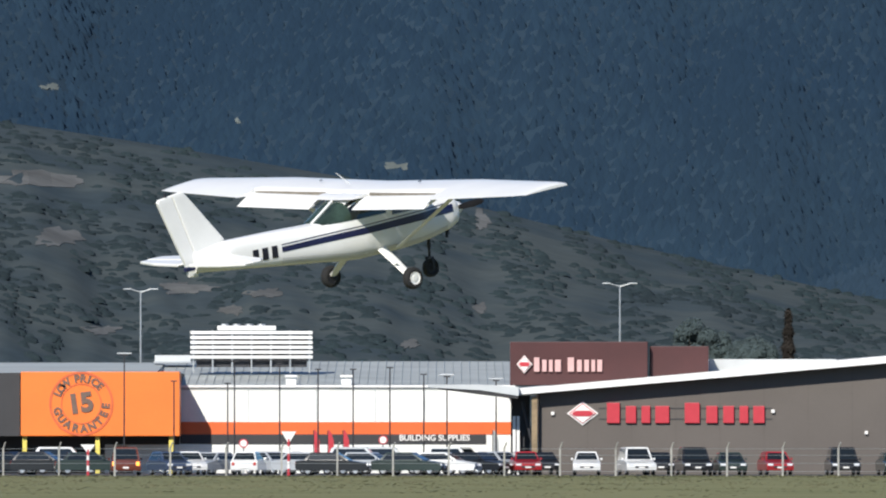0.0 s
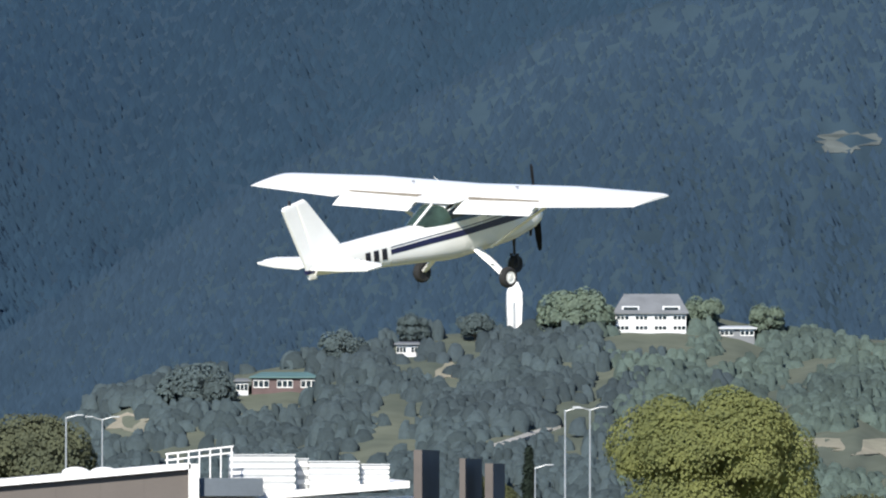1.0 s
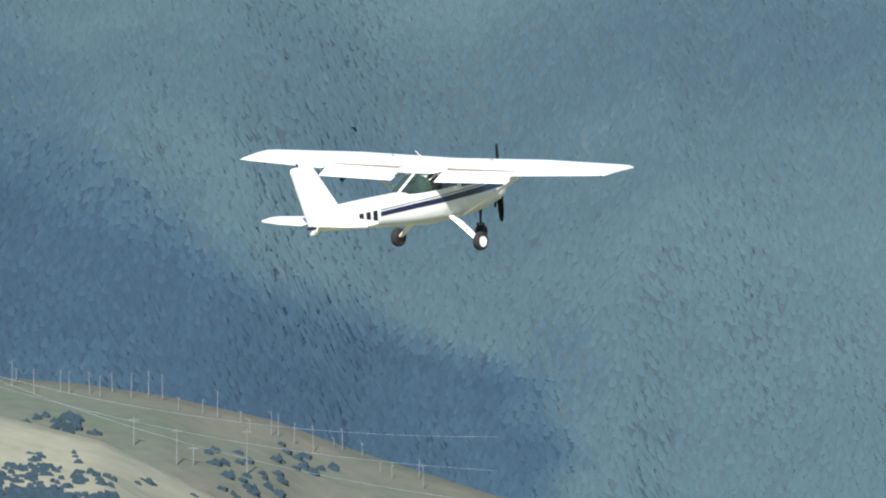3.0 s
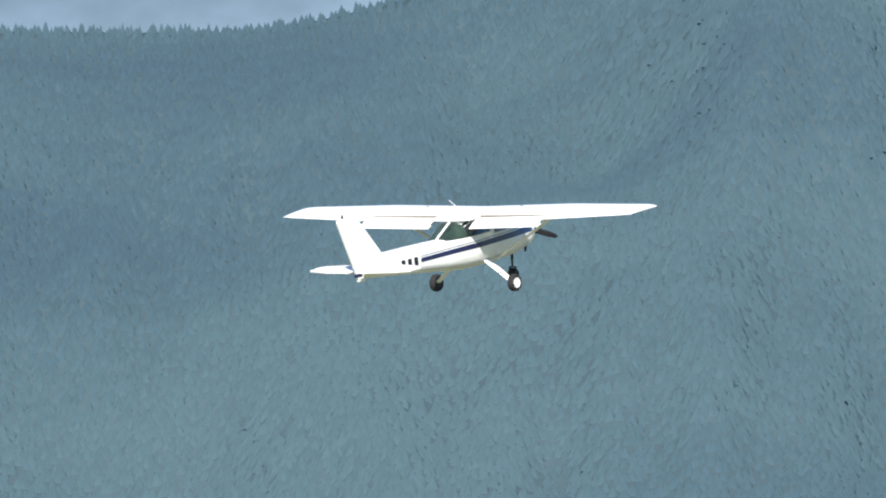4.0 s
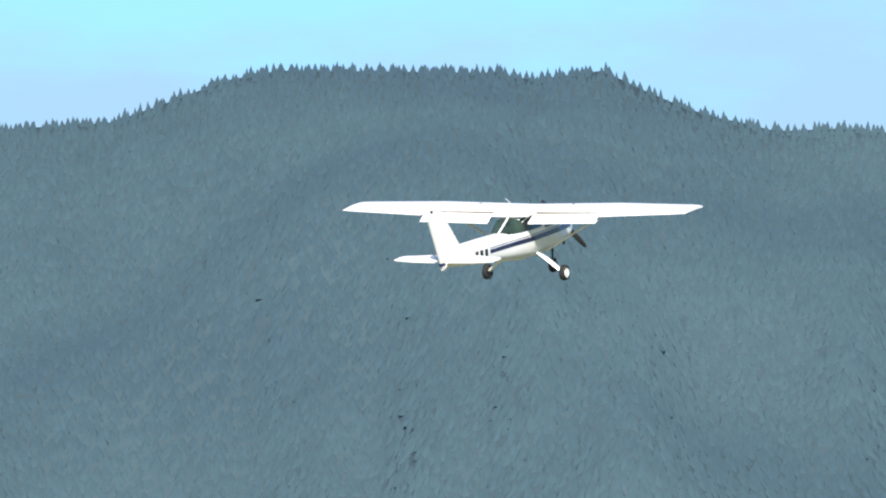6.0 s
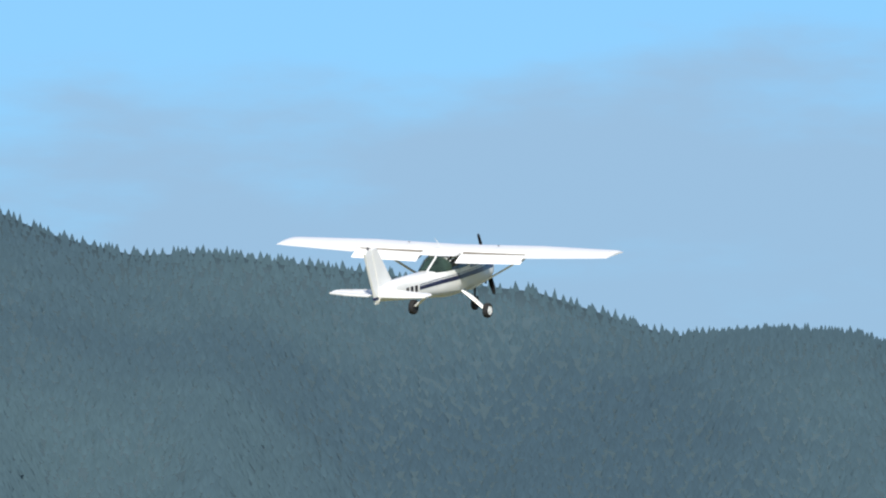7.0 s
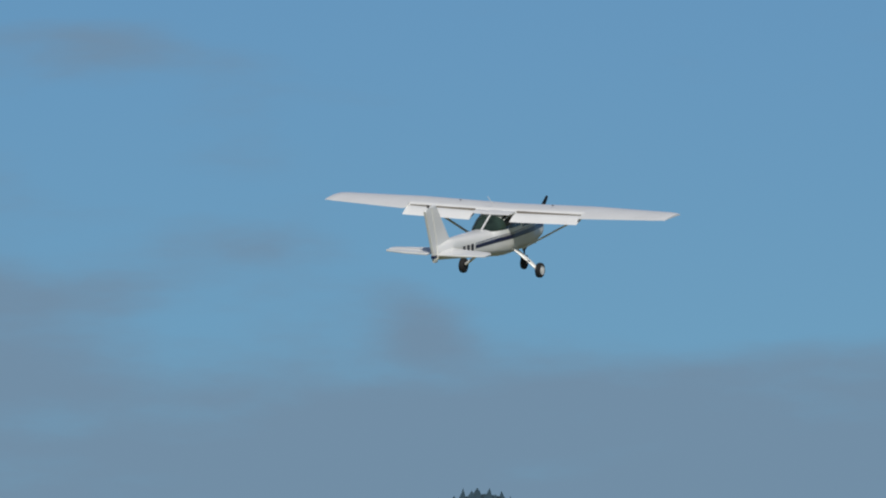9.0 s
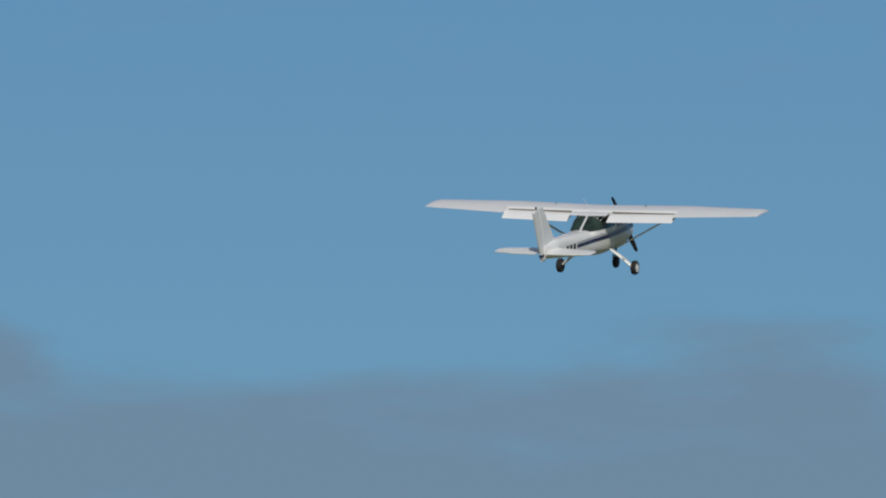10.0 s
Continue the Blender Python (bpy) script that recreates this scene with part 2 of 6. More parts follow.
def rows_of(hill, u0, u1, du, r0, r1, nr, seed):
    """Planted places over a hill, in loose rows."""
    r = np.random.default_rng(seed)
    U, Q = np.meshgrid(np.arange(u0, u1, du), np.linspace(r0, r1, nr))
    U, Q = U.ravel() + r.uniform(-0.75, 0.75, U.size) * du, Q.ravel() + r.uniform(-0.8, 0.8, U.size) * (r1 - r0) / nr
    return hill.place(U, np.clip(Q, 0.02, 1)), U


def clump(seed, lobes=4, sides=5):
    """A unit shrub seen from afar: a few leafy mounds of uneven size."""
    r = np.random.default_rng(seed)
    vs, fs = [], []
    for k in range(lobes):
        c = r.normal(0, 0.2, 2)
        rad, h = r.uniform(0.16, 0.3), r.uniform(0.55, 1.0)
        b = len(vs)
        for z, q in ((-0.2, 1.0), (0.42, 1.02), (0.84, 0.62)):
            for s in range(sides):
                a = 6.283 * (s + 0.37 * k) / sides
                e = q * rad * r.uniform(0.65, 1.3)
                vs.append((c[0] + e * math.cos(a), c[1] + e * math.sin(a), h * (z + r.uniform(-0.13, 0.13))))
        vs.append((c[0], c[1], h))
        for g in range(2):
            for s in range(sides):
                n = (s + 1) % sides
                o, t = b + g * sides, b + (g + 1) * sides
                fs += [(o + s, o + n, t + s), (o + n, t + n, t + s)]
        fs += [(b + 2 * sides + s, b + 2 * sides + (s + 1) % sides, b + 3 * sides) for s in range(sides)]
    return np.array(vs), np.array(fs)


def bush(seed, leaves=110, flat=0.8):
    """A unit shrub crown: many small leaf clumps round a few boughs, uneven, with gaps."""
    r = np.random.default_rng(seed)
    lobes = np.c_[r.normal(0, 0.24, (5, 2)), r.uniform(0.25, 0.62, 5)]
    rad = r.uniform(0.22, 0.36, 5)
    vs, fs = [], []
    for k in range(leaves):
        j = k % 5
        n = r.normal(size=3)
        n[2] = abs(n[2]) * 0.9 - 0.15
        n /= np.linalg.norm(n)
        c = lobes[j] + n * rad[j] * r.uniform(0.75, 1.1)
        c[2] *= flat
        t = np.cross(n, r.normal(size=3))
        t /= np.linalg.norm(t)
        w = np.cross(n, t)
        s = r.uniform(0.07, 0.13)
        n2 = n * s * 0.25
        b = len(vs)
        vs += [c + t * s, c + w * s * 0.8 + n2, c - t * s, c - w * s * 0.8 - n2]
        fs += [(b, b + 1, b + 2), (b, b + 2, b + 3)]
    return np.array(vs), np.array(fs)


def scatter(name, template, places, heights, widths, material, label, category, seed=3, sink=0.0):
    """Many small plants in one mesh."""
    tv, tf = template
    r = np.random.default_rng(seed)
    n = len(places)
    a = r.uniform(0, 2 * np.pi, n)
    ca, sa = np.cos(a)[:, None], np.sin(a)[:, None]
    x = (tv[None, :, 0] * ca - tv[None, :, 1] * sa) * widths[:, None]
    y = (tv[None, :, 0] * sa + tv[None, :, 1] * ca) * widths[:, None]
    z = (tv[None, :, 2] - sink) * heights[:, None]
    lean = r.normal(0, 0.03, (n, 2))
    v = np.stack([x + lean[:, :1] * z + places[:, :1], y + lean[:, 1:] * z + places[:, 1:2], z + places[:, 2:3]], -1).reshape(-1, 3)
    f = (tf[None] + (np.arange(n) * len(tv))[:, None, None]).reshape(-1, 3)
    return tagged(raw_mesh(name, v, f, material, True), label, category, kind="stuff")


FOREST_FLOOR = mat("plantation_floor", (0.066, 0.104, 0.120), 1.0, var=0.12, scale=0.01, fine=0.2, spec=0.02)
# these two floors are darkened to stand for shade under the trees
RIDGE_SHADE_FLOOR = mat("shaded_scrub_floor", (0.040, 0.066, 0.086), 1.0, var=0.12, scale=0.01, fine=0.2, spec=0.02)
TOWN_SHADE_FLOOR = mat("shaded_forest_floor", (0.036, 0.064, 0.097), 1.0, var=0.12, scale=0.01, fine=0.2, spec=0.02, color2=(0.033, 0.058, 0.088))
# ridge trees: blue haze and hillside shade are mixed into the colour
RIDGE_WOOD = mat("hazed_ridge_needles", (0.064, 0.111, 0.166), 0.95, var=0.12, scale=0.01, fine=0.15, island=0.08, spec=0.03, color2=(0.057, 0.100, 0.150), leaf=0.55, soft=0.8)
FOREST_SHADES = []      # one forest in steps: shade and blue haze are put into its colour towards the town end
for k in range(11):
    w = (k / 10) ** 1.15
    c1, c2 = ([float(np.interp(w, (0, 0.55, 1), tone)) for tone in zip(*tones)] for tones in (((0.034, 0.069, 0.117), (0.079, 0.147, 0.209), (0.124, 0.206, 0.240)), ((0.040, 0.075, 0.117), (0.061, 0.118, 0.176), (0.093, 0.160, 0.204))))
    FOREST_SHADES.append(mat("pine_shade_tone", tuple(c1), 0.95, var=0.09, scale=0.005, fine=0.12, island=0.05, spec=0.03, color2=tuple(c2), leaf=0.5, soft=0.86 - 0.01 * k))
PINE = FOREST_SHADES[10]
# scrub leaf colour has the blue of distance haze put in
SCRUB = mat("hazed_scrub_leaves", (0.068, 0.114, 0.148), 0.9, var=0.24, scale=0.02, fine=1.6, island=0.08, spec=0.05, color2=(0.060, 0.100, 0.116), leaf=0.5, bump=0.5, soft=0.88)
# foothill leaves lean blue, haze painted into the tone
FOOT_SCRUB = mat("hazed_foothill_leaves", (0.054, 0.080, 0.088), 0.9, var=0.24, scale=0.02, fine=1.6, island=0.12, spec=0.05, color2=(0.046, 0.064, 0.074), leaf=0.5, bump=0.4, soft=0.55)
# darker, bluer copy of the knoll leaves, carrying haze and shade
KNOLL_SHADE = mat("shaded_bush_leaves", (0.158, 0.212, 0.226), 0.85, var=0.24, scale=0.03, fine=2.2, island=0.24, spec=0.05, color2=(0.130, 0.172, 0.190), leaf=0.68, bump=0.35, soft=0.5)
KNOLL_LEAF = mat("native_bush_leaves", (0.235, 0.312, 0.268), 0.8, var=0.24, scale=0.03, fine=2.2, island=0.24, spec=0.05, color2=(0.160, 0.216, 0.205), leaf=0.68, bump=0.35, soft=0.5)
DRY_GRASS = mat("dry_hill_grass", (0.255, 0.254, 0.190), 1.0, var=0.2, scale=0.02, fine=0.25, spec=0.02, color2=(0.175, 0.185, 0.140))


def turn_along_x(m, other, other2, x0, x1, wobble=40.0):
    """Blends a material from two painted shade tones to its own colour, between two eastings."""
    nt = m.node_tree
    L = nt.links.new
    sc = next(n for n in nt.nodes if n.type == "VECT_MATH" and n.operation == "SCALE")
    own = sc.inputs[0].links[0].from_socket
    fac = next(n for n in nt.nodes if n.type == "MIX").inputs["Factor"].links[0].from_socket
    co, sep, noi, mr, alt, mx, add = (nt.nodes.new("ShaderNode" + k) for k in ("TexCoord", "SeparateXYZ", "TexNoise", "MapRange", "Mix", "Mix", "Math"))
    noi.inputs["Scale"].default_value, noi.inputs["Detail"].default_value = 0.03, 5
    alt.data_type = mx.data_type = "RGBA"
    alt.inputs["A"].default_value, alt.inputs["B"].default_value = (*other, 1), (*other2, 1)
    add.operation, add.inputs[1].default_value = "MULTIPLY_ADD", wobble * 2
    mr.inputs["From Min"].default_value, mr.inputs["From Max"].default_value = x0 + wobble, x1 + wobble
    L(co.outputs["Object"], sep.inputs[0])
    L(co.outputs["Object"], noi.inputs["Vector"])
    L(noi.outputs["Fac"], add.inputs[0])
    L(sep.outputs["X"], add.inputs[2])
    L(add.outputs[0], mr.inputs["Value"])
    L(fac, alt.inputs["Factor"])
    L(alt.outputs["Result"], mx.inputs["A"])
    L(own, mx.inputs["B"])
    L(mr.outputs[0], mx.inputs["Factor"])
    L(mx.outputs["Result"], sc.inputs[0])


# hillside shade deepens the floor colour towards the town
turn_along_x(TOWN_SHADE_FLOOR, (0.027, 0.047, 0.070), (0.025, 0.045, 0.067), 230, 470)
# grey tones at the pylon end stand for haze and cloud shade
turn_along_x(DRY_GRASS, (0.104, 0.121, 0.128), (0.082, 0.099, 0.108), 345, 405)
GREEN_GRASS = mat("hill_pasture", (0.098, 0.122, 0.094), 1.0, var=0.22, scale=0.02, fine=0.25, spec=0.02, color2=(0.130, 0.128, 0.104))
KNOLL_SOIL = mat("knoll_ground", (0.118, 0.130, 0.100), 1.0, var=0.25, scale=0.03, fine=0.3, spec=0.02, color2=(0.075, 0.090, 0.075))
# foothill soil is blued the same way, for haze
FOOT_SOIL = mat("hazed_foothill_ground", (0.066, 0.080, 0.082), 1.0, var=0.22, scale=0.045, fine=0.3, spec=0.02, color2=(0.042, 0.058, 0.068))
# bare ground dulled and blued to show distance haze
HAZE_SCREE = mat("hazed_bare_patch", (0.150, 0.172, 0.165), 1.0, var=0.2, scale=0.05, fine=0.5, spec=0.05)
BANK_TAN = mat("dry_tan_bank", (0.290, 0.262, 0.205), 1.0, var=0.25, scale=0.06, fine=0.8, spec=0.05, color2=(0.200, 0.196, 0.150))
SCREE = mat("pale_scree", (0.142, 0.145, 0.142), 1.0, var=0.25, scale=0.05, fine=0.5, spec=0.05)
# the skyline range gets its haze as a blue base colour
FAR_BLUE = mat("far_range_haze", (0.125, 0.178, 0.225), 1.0, var=0.16, scale=0.012, fine=0.08, spec=0.02)
AIRFIELD = mat("airfield_grass", (0.205, 0.200, 0.105), 1.0, var=0.25, scale=0.05, fine=1.2, spec=0.05, color2=(0.155, 0.165, 0.082))

# ground: one sheet to the horizon
def ground():
    rad = np.array([0.0, 30, 120, 400, 700, 900, 1100, 1600, 2600, 3800, 4900])
    n = 96
    a = np.linspace(0, 2 * np.pi, n, endpoint=False)
    v = np.stack([np.outer(rad, np.sin(a)), np.outer(rad, np.cos(a)), np.zeros((len(rad), n))], -1).reshape(-1, 3)
    i = (np.arange(len(rad) - 1)[:, None] * n + np.arange(n)[None]).ravel()
    j = (np.arange(len(rad) - 1)[:, None] * n + (np.arange(n)[None] + 1) % n).ravel()
    tagged(raw_mesh("ground", v, np.stack([i, i + n, j + n, j], 1), AIRFIELD), "dry green airfield grass", "ground", kind="structure")


ground()

# far slope, its shade painted darker into the trees at the town end, then the great plantation hill
slope = Hill([(-2600, 700), (-900, -1050), (2000, -1150), (4500, -1100), (6000, -1010), (6984, -1005), (7134, -1030), (7324, -1080), (7534, -1168), (7640, -1210), (7900, -1292), (8200, -1296), (8380, -1278),
              (8690, -1256), (8980, -1275), (9073, -1308), (9183, -1350), (9280, -1368), (9673, -1364), (9718, -1350), (9853, -1368), (9923, -1334), (10003, -1300), (10161, -1252),
              (10280, -1261), (10623, -1222), (10870, -1195), (11003, -1152), (11111, -1116), (11270, -1122), (11443, -1113), (11538, -1071), (11758, -997), (11843, -976), (11953, -1009),
              (12093, -977), (12190, -968), (12400, -1030), (12540, -1068), (12590, -1060), (12620, -1008), (12740, -985), (13600, -940), (15200, 700)], 3380, 4250, 11, 0.10, 1500.0, lift=-0.1, bulge=0.12,
             spurs=[(9830, -1190, 8720, -560, 130, 420, 9.0), (5400, -720, 6080, 60, 420, 110, 8.0), (6700, -420, 6180, 40, 90, 300, 6.0), (8600, -1150, 7500, -420, 160, 380, 6.0), (7700, -1000, 8650, -480, 350, 110, 5.0), (11300, -1060, 10600, -600, 150, 400, 6.0)])
far = Hill([(6500, -1130), (7234, -1178), (7384, -1190), (7534, -1181), (7900, -1120), (8600, -1000)], 4500, 4850, 21, 0.02)
far.sheet("far_hill", FAR_BLUE, 40, 10, "wooded range on the skyline, haze blue in its colour", "hill")
def shade_step(u, v):
    """How dark the forest colour is painted over the slope: 0 the deepest shade, 10 the plantation."""
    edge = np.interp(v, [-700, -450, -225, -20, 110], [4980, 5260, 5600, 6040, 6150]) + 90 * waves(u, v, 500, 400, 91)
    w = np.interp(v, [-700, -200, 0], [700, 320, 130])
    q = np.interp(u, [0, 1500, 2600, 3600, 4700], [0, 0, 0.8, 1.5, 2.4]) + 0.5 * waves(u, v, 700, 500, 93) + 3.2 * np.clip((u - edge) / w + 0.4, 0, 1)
    # two gullies get their shade through darker tree colour
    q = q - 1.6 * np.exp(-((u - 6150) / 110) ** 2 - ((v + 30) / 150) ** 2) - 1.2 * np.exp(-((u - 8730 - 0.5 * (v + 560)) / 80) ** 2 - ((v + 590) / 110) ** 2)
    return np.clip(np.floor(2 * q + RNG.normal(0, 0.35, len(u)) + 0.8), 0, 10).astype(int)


slope.sheet("forest_hill", FOREST_FLOOR, 30, 60, "steep hill covered in dark plantation forest", "hill", TOWN_SHADE_FLOOR, lambda u, v: shade_step(u, v) < 8)
EDGE = [(2600, -480), (3264, -300), (3331, -275), (3561, -195), (3861, -150), (4100, -60), (4221, 10), (4351, 70), (4470, 115), (4560, 155), (4650, 130), (4715, 55), (4790, 5), (4830, 28), (4907, 70), (4945, 112), (5040, 104), (5115, 92), (5201, 150), (5451, 180), (5650, 250)]
# grass ridge with power poles, and the lower pasture spur behind it
ridge = Hill([(700, 790), (900, 700), (1700, 420), (2300, 60), (2800, -190), (3264, -308), (3514, -320), (3714, -331), (3896, -311), (3996, -288), (4116, -265), (4230, -242), (4296, -222), (4351, -204), (4450, -178), (4560, -150), (4610, -134), (4696, -112), (4796, -75), (4896, -33), (5066, -12),
              (5181, 25), (5351, 68), (5471, 125), (5601, 195), (5700, 290), (5900, 480), (6200, 780)], 2230, 2600, 31, 0.05, 700.0, bulge=0.05)
ridge.sheet("grass_ridge", DRY_GRASS, 12, 60, "dry grassy ridge with dark scrub in its gullies", "hill", RIDGE_SHADE_FLOOR,
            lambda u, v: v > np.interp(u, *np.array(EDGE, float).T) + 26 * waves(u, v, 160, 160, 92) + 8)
spur = Hill([(3600, 790), (4500, 240), (4960, 30), (5060, -38), (5131, -48), (5301, -35), (5451, -15), (5651, 30), (5801, 85), (5911, 120), (6051, 165), (6400, 230), (7000, 330), (7600, 430), (8600, 790)], 2620, 3000, 41, 0.08, 900.0)
spur.sheet("pasture_spur", GREEN_GRASS, 16, 40, "green pasture spur below the plantation", "hill")
knoll = Hill([(1400, 790), (1600, 740), (1740, 650), (1790, 560), (1870, 520), (1989, 470), (2049, 440), (2179, 432), (2359, 400), (2560, 355), (2759, 345), (2839, 325), (3069, 325), (3199, 352), (3367, 365), (3564, 340), (3684, 358),
              (3814, 382), (3914, 418), (4014, 450), (4300, 560), (4700, 700), (4950, 790)], 1540, 1750, 51, 0.08, 500.0)
knoll.sheet("bush_knoll", KNOLL_SOIL, 10, 40, "low knoll overgrown with native bush", "hill")
foot = Hill([(-1800, 790), (-900, 150), (-300, 190), (0, 215), (300, 260), (700, 330), (1100, 430), (1500, 520), (1900, 600), (2300, 690), (2600, 790)], 2050, 2400, 61, 0.05, 600.0)
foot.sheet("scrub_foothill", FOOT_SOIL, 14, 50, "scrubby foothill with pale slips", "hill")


def stand(hill, u0, u1, r0, r1, n, seed, keep=None):
    r = np.random.default_rng(seed)
    u, q = r.uniform(u0, u1, n), r0 + (r1 - r0) * r.uniform(0, 1, n) ** 0.95
    if keep is not None:
        ok = keep(u, q)
        u, q = u[ok], q[ok]
    return hill.place(u, q), u


def heights(n, lo, hi, seed):
    return np.random.default_rng(seed).uniform(lo, hi, n)


def on_hill(hill, u, v):
    """The spot on a hill that is seen at bearing u and height v."""
    r = np.linspace(0.01, 1, 400)
    p = hill.place(np.full(400, float(u)), r)
    return Vector(p[int(np.argmin(np.abs(sight_v(p) - v)))])


# pale slips and clearings: hill, bearing, height, half width, half height
SLIPS = [(foot, 100, 420, 50, 22), (foot, 330, 512, 60, 12), (foot, 180, 585, 40, 10), (foot, 850, 546, 14, 12), (foot, 470, 520, 40, 10), (foot, 60, 318, 120, 18), (foot, 600, 352, 42, 30), (foot, 852, 390, 18, 24), (foot, 605, 459, 16, 12), (foot, 310, 507, 28, 9), (foot, 410, 550, 30, 10), (foot, 725, 610, 22, 10),
         (ridge, 4420, -88, 36, 30), (ridge, 4960, 75, 26, 12), (ridge, 3298, 14, 66, 24), (knoll, 3400, 553, 210, 24), (knoll, 2897, 530, 28, 20), (knoll, 2030, 512, 55, 22), (knoll, 2600, 420, 40, 18),
         (slope, 8765, -464, 16, 22), (slope, 8786, -494, 15, 26), (slope, 8806, -526, 13, 24), (slope, 8680, -485, 9, 9), (slope, 90, 155, 26, 7), (slope, 420, 215, 8, 6), (slope, 700, 295, 34, 8)]


def uncleared(hill, u, v):
    ok = np.ones(len(u), bool)
    for h, a, b, wa, wb in SLIPS:
        if h is hill:
            ok &= ((u - a) / (wa * 0.95)) ** 2 + ((v - b) / (wb * 0.95 + np.where(v > b, 40 if h is knoll else 8, 8))) ** 2 > 1
    return ok


p, u = rows_of(slope, -800, 13400, 12.5, 0.06, 1.0, 200, 5)
v = sight_v(p)
# thick cover only where the camera's view reaches the slope, a few trees elsewhere
near = np.minimum(np.minimum(np.interp(u, foot.cu, foot.cv, 800, 800), np.interp(u, ridge.cu, ridge.cv, 800, 800)), np.interp(u, spur.cu, spur.cv, 800, 800))
high = np.interp(u, [0, 1800, 3600, 5200, 7000, 8400], [-60, -300, -700, -800, -1290, -1500])
low = np.interp(u, [0, 5400, 6100, 6900, 8600, 9400, 9950, 11270, 13000], [600, 320, 290, 140, -120, -300, -430, -740, -860])
thick = (v < near + 40) & (v > high - 40) & (v < low + 60) & (u > -60)
ok = (thick | (np.random.default_rng(9).uniform(size=len(u)) < 0.03)) & uncleared(slope, u, v)
p, u, v = p[ok], u[ok], v[ok]
tree_shade = shade_step(u, v)
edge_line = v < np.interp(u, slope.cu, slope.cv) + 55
SHADE_LABELS = ("forest on the far slope, deepest shade in its colour", "forest on the far slope, deep shade in its colour", "forest on the far slope, half shade and blue haze in its colour", "forest beside the plantation, light shade in its colour", "forest beside the plantation, nearly its lit colour")
for k, mt in enumerate(FOREST_SHADES):
    lab = "dense pine plantation covering the hill" if k == 10 else SHADE_LABELS[k // 2]
    q = p[(tree_shade == k) & ~(edge_line & (k == 10))]
    scatter("plantation_forest" if k == 10 else "shade_toned_forest", pine(4), q, heights(len(q), 3.0, 4.9, 1 + k), heights(len(q), 2.6, 3.9, 31 + k), mt, lab, "forest", sink=0.42)
q = p[(tree_shade == 10) & edge_line]
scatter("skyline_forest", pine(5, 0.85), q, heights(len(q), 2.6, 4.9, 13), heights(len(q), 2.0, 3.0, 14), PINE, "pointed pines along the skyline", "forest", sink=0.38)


def patchy(sx, sy, seed, level):
    return lambda u, q: waves(u, q * 1000, sx, sy, seed, 3) > level


# ridge: bush fills the lower flank, and dots the grass above it
p, u = stand(ridge, 3300, 5900, 0.03, 1.0, 25000, 15)
v = sight_v(p)
edge = np.interp(u, *np.array(EDGE, float).T) + 26 * waves(u, v, 160, 160, 92) + RNG.normal(0, 9, len(u))
dense = (v > edge) & uncleared(ridge, u, v)
seam = RNG.normal(4350, 160, len(u))
# bush patches placed to fit the camera's view, some standing for gully shade: bearing, height, half width, half height
HOLLOWS = [(4255, -75, 36, 30), (4310, -30, 56, 50), (4390, 20, 60, 58), (4455, 55, 46, 48), (4510, -68, 34, 16), (4560, 80, 34, 30), (4602, -14, 18, 20), (4612, 48, 26, 46), (4655, 20, 26, 40), (4700, 5, 30, 34), (4745, 0, 36, 32), (4690, 118, 50, 26), (4805, 10, 28, 24), (4620, 110, 40, 18), (3960, -190, 40, 22), (4090, -150, 36, 26), (5230, 120, 40, 14), (5330, 135, 30, 10)]
near_hollow = np.min([np.hypot((u - a) / wa, (v - b) / wb) for a, b, wa, wb in HOLLOWS], axis=0)
ragged = 0.45 * waves(u, v, 60, 60, 94, 3) + RNG.normal(0, 0.12, len(u))
spots = (v > np.interp(u, ridge.cu, ridge.cv) + 30) & ((near_hollow + ragged < 1.15) | (waves(u, v, 70, 60, 95, 3) + RNG.normal(0, 0.1, len(u)) > 0.74)) & (u > 3500)
q = p[(dense & (u >= seam)) | (spots & ~dense)]
scatter("ridge_scrub", clump(1, 1, 6), q, heights(len(q), 0.7, 1.5, 5), heights(len(q), 2.8, 5.6, 6), SCRUB, "dark scrub in the gullies of the ridge", "scrub", sink=0.42)
p, u = stand(ridge, 1000, 4700, 0.03, 1.0, 25000, 19)
v = sight_v(p)
edge = np.interp(u, *np.array(EDGE, float).T) + 26 * waves(u, v, 160, 160, 92) + RNG.normal(0, 9, len(u))
q = p[(v > edge) & uncleared(ridge, u, v) & (u < RNG.normal(4350, 160, len(u)))]
scatter("ridge_forest", pine(4), q, heights(len(q), 2.0, 3.6, 25), heights(len(q), 1.5, 2.6, 26), RIDGE_WOOD, "forest on the flank of the ridge, shade and haze in its colour", "forest", sink=0.45)
p, u = stand(spur, 5000, 7500, 0.05, 0.95, 3600, 16, patchy(420, 360, 78, 0.25))
scatter("spur_scrub", clump(2, 2, 5), p, heights(len(p), 0.9, 2.4, 7), heights(len(p), 2.4, 5.0, 8), SCRUB, "dark bushes on the pasture spur", "scrub", sink=0.2)
p, u = stand(knoll, 1760, 4650, 0.02, 1.0, 6200, 17, patchy(300, 500, 79, -0.45))
v = sight_v(p)
open_ground = np.zeros(len(u), bool)      # bush left out where it would hide houses, monument or road from the camera
for u0, u1, v1 in ((2205, 2372, 460), (2488, 2556, 394), (2690, 2730, 352), (2878, 3026, 356), (3060, 3146, 364), (3442, 3548, 376), (3640, 3810, 578)):
    open_ground |= (np.abs(v - (567 - (u - 2640) / 3)) < 16) & (u > 2630) & (u < 2800)
    open_ground |= (u > u0) & (u < u1) & (v > v1 - 40) & (v < v1 + 44)
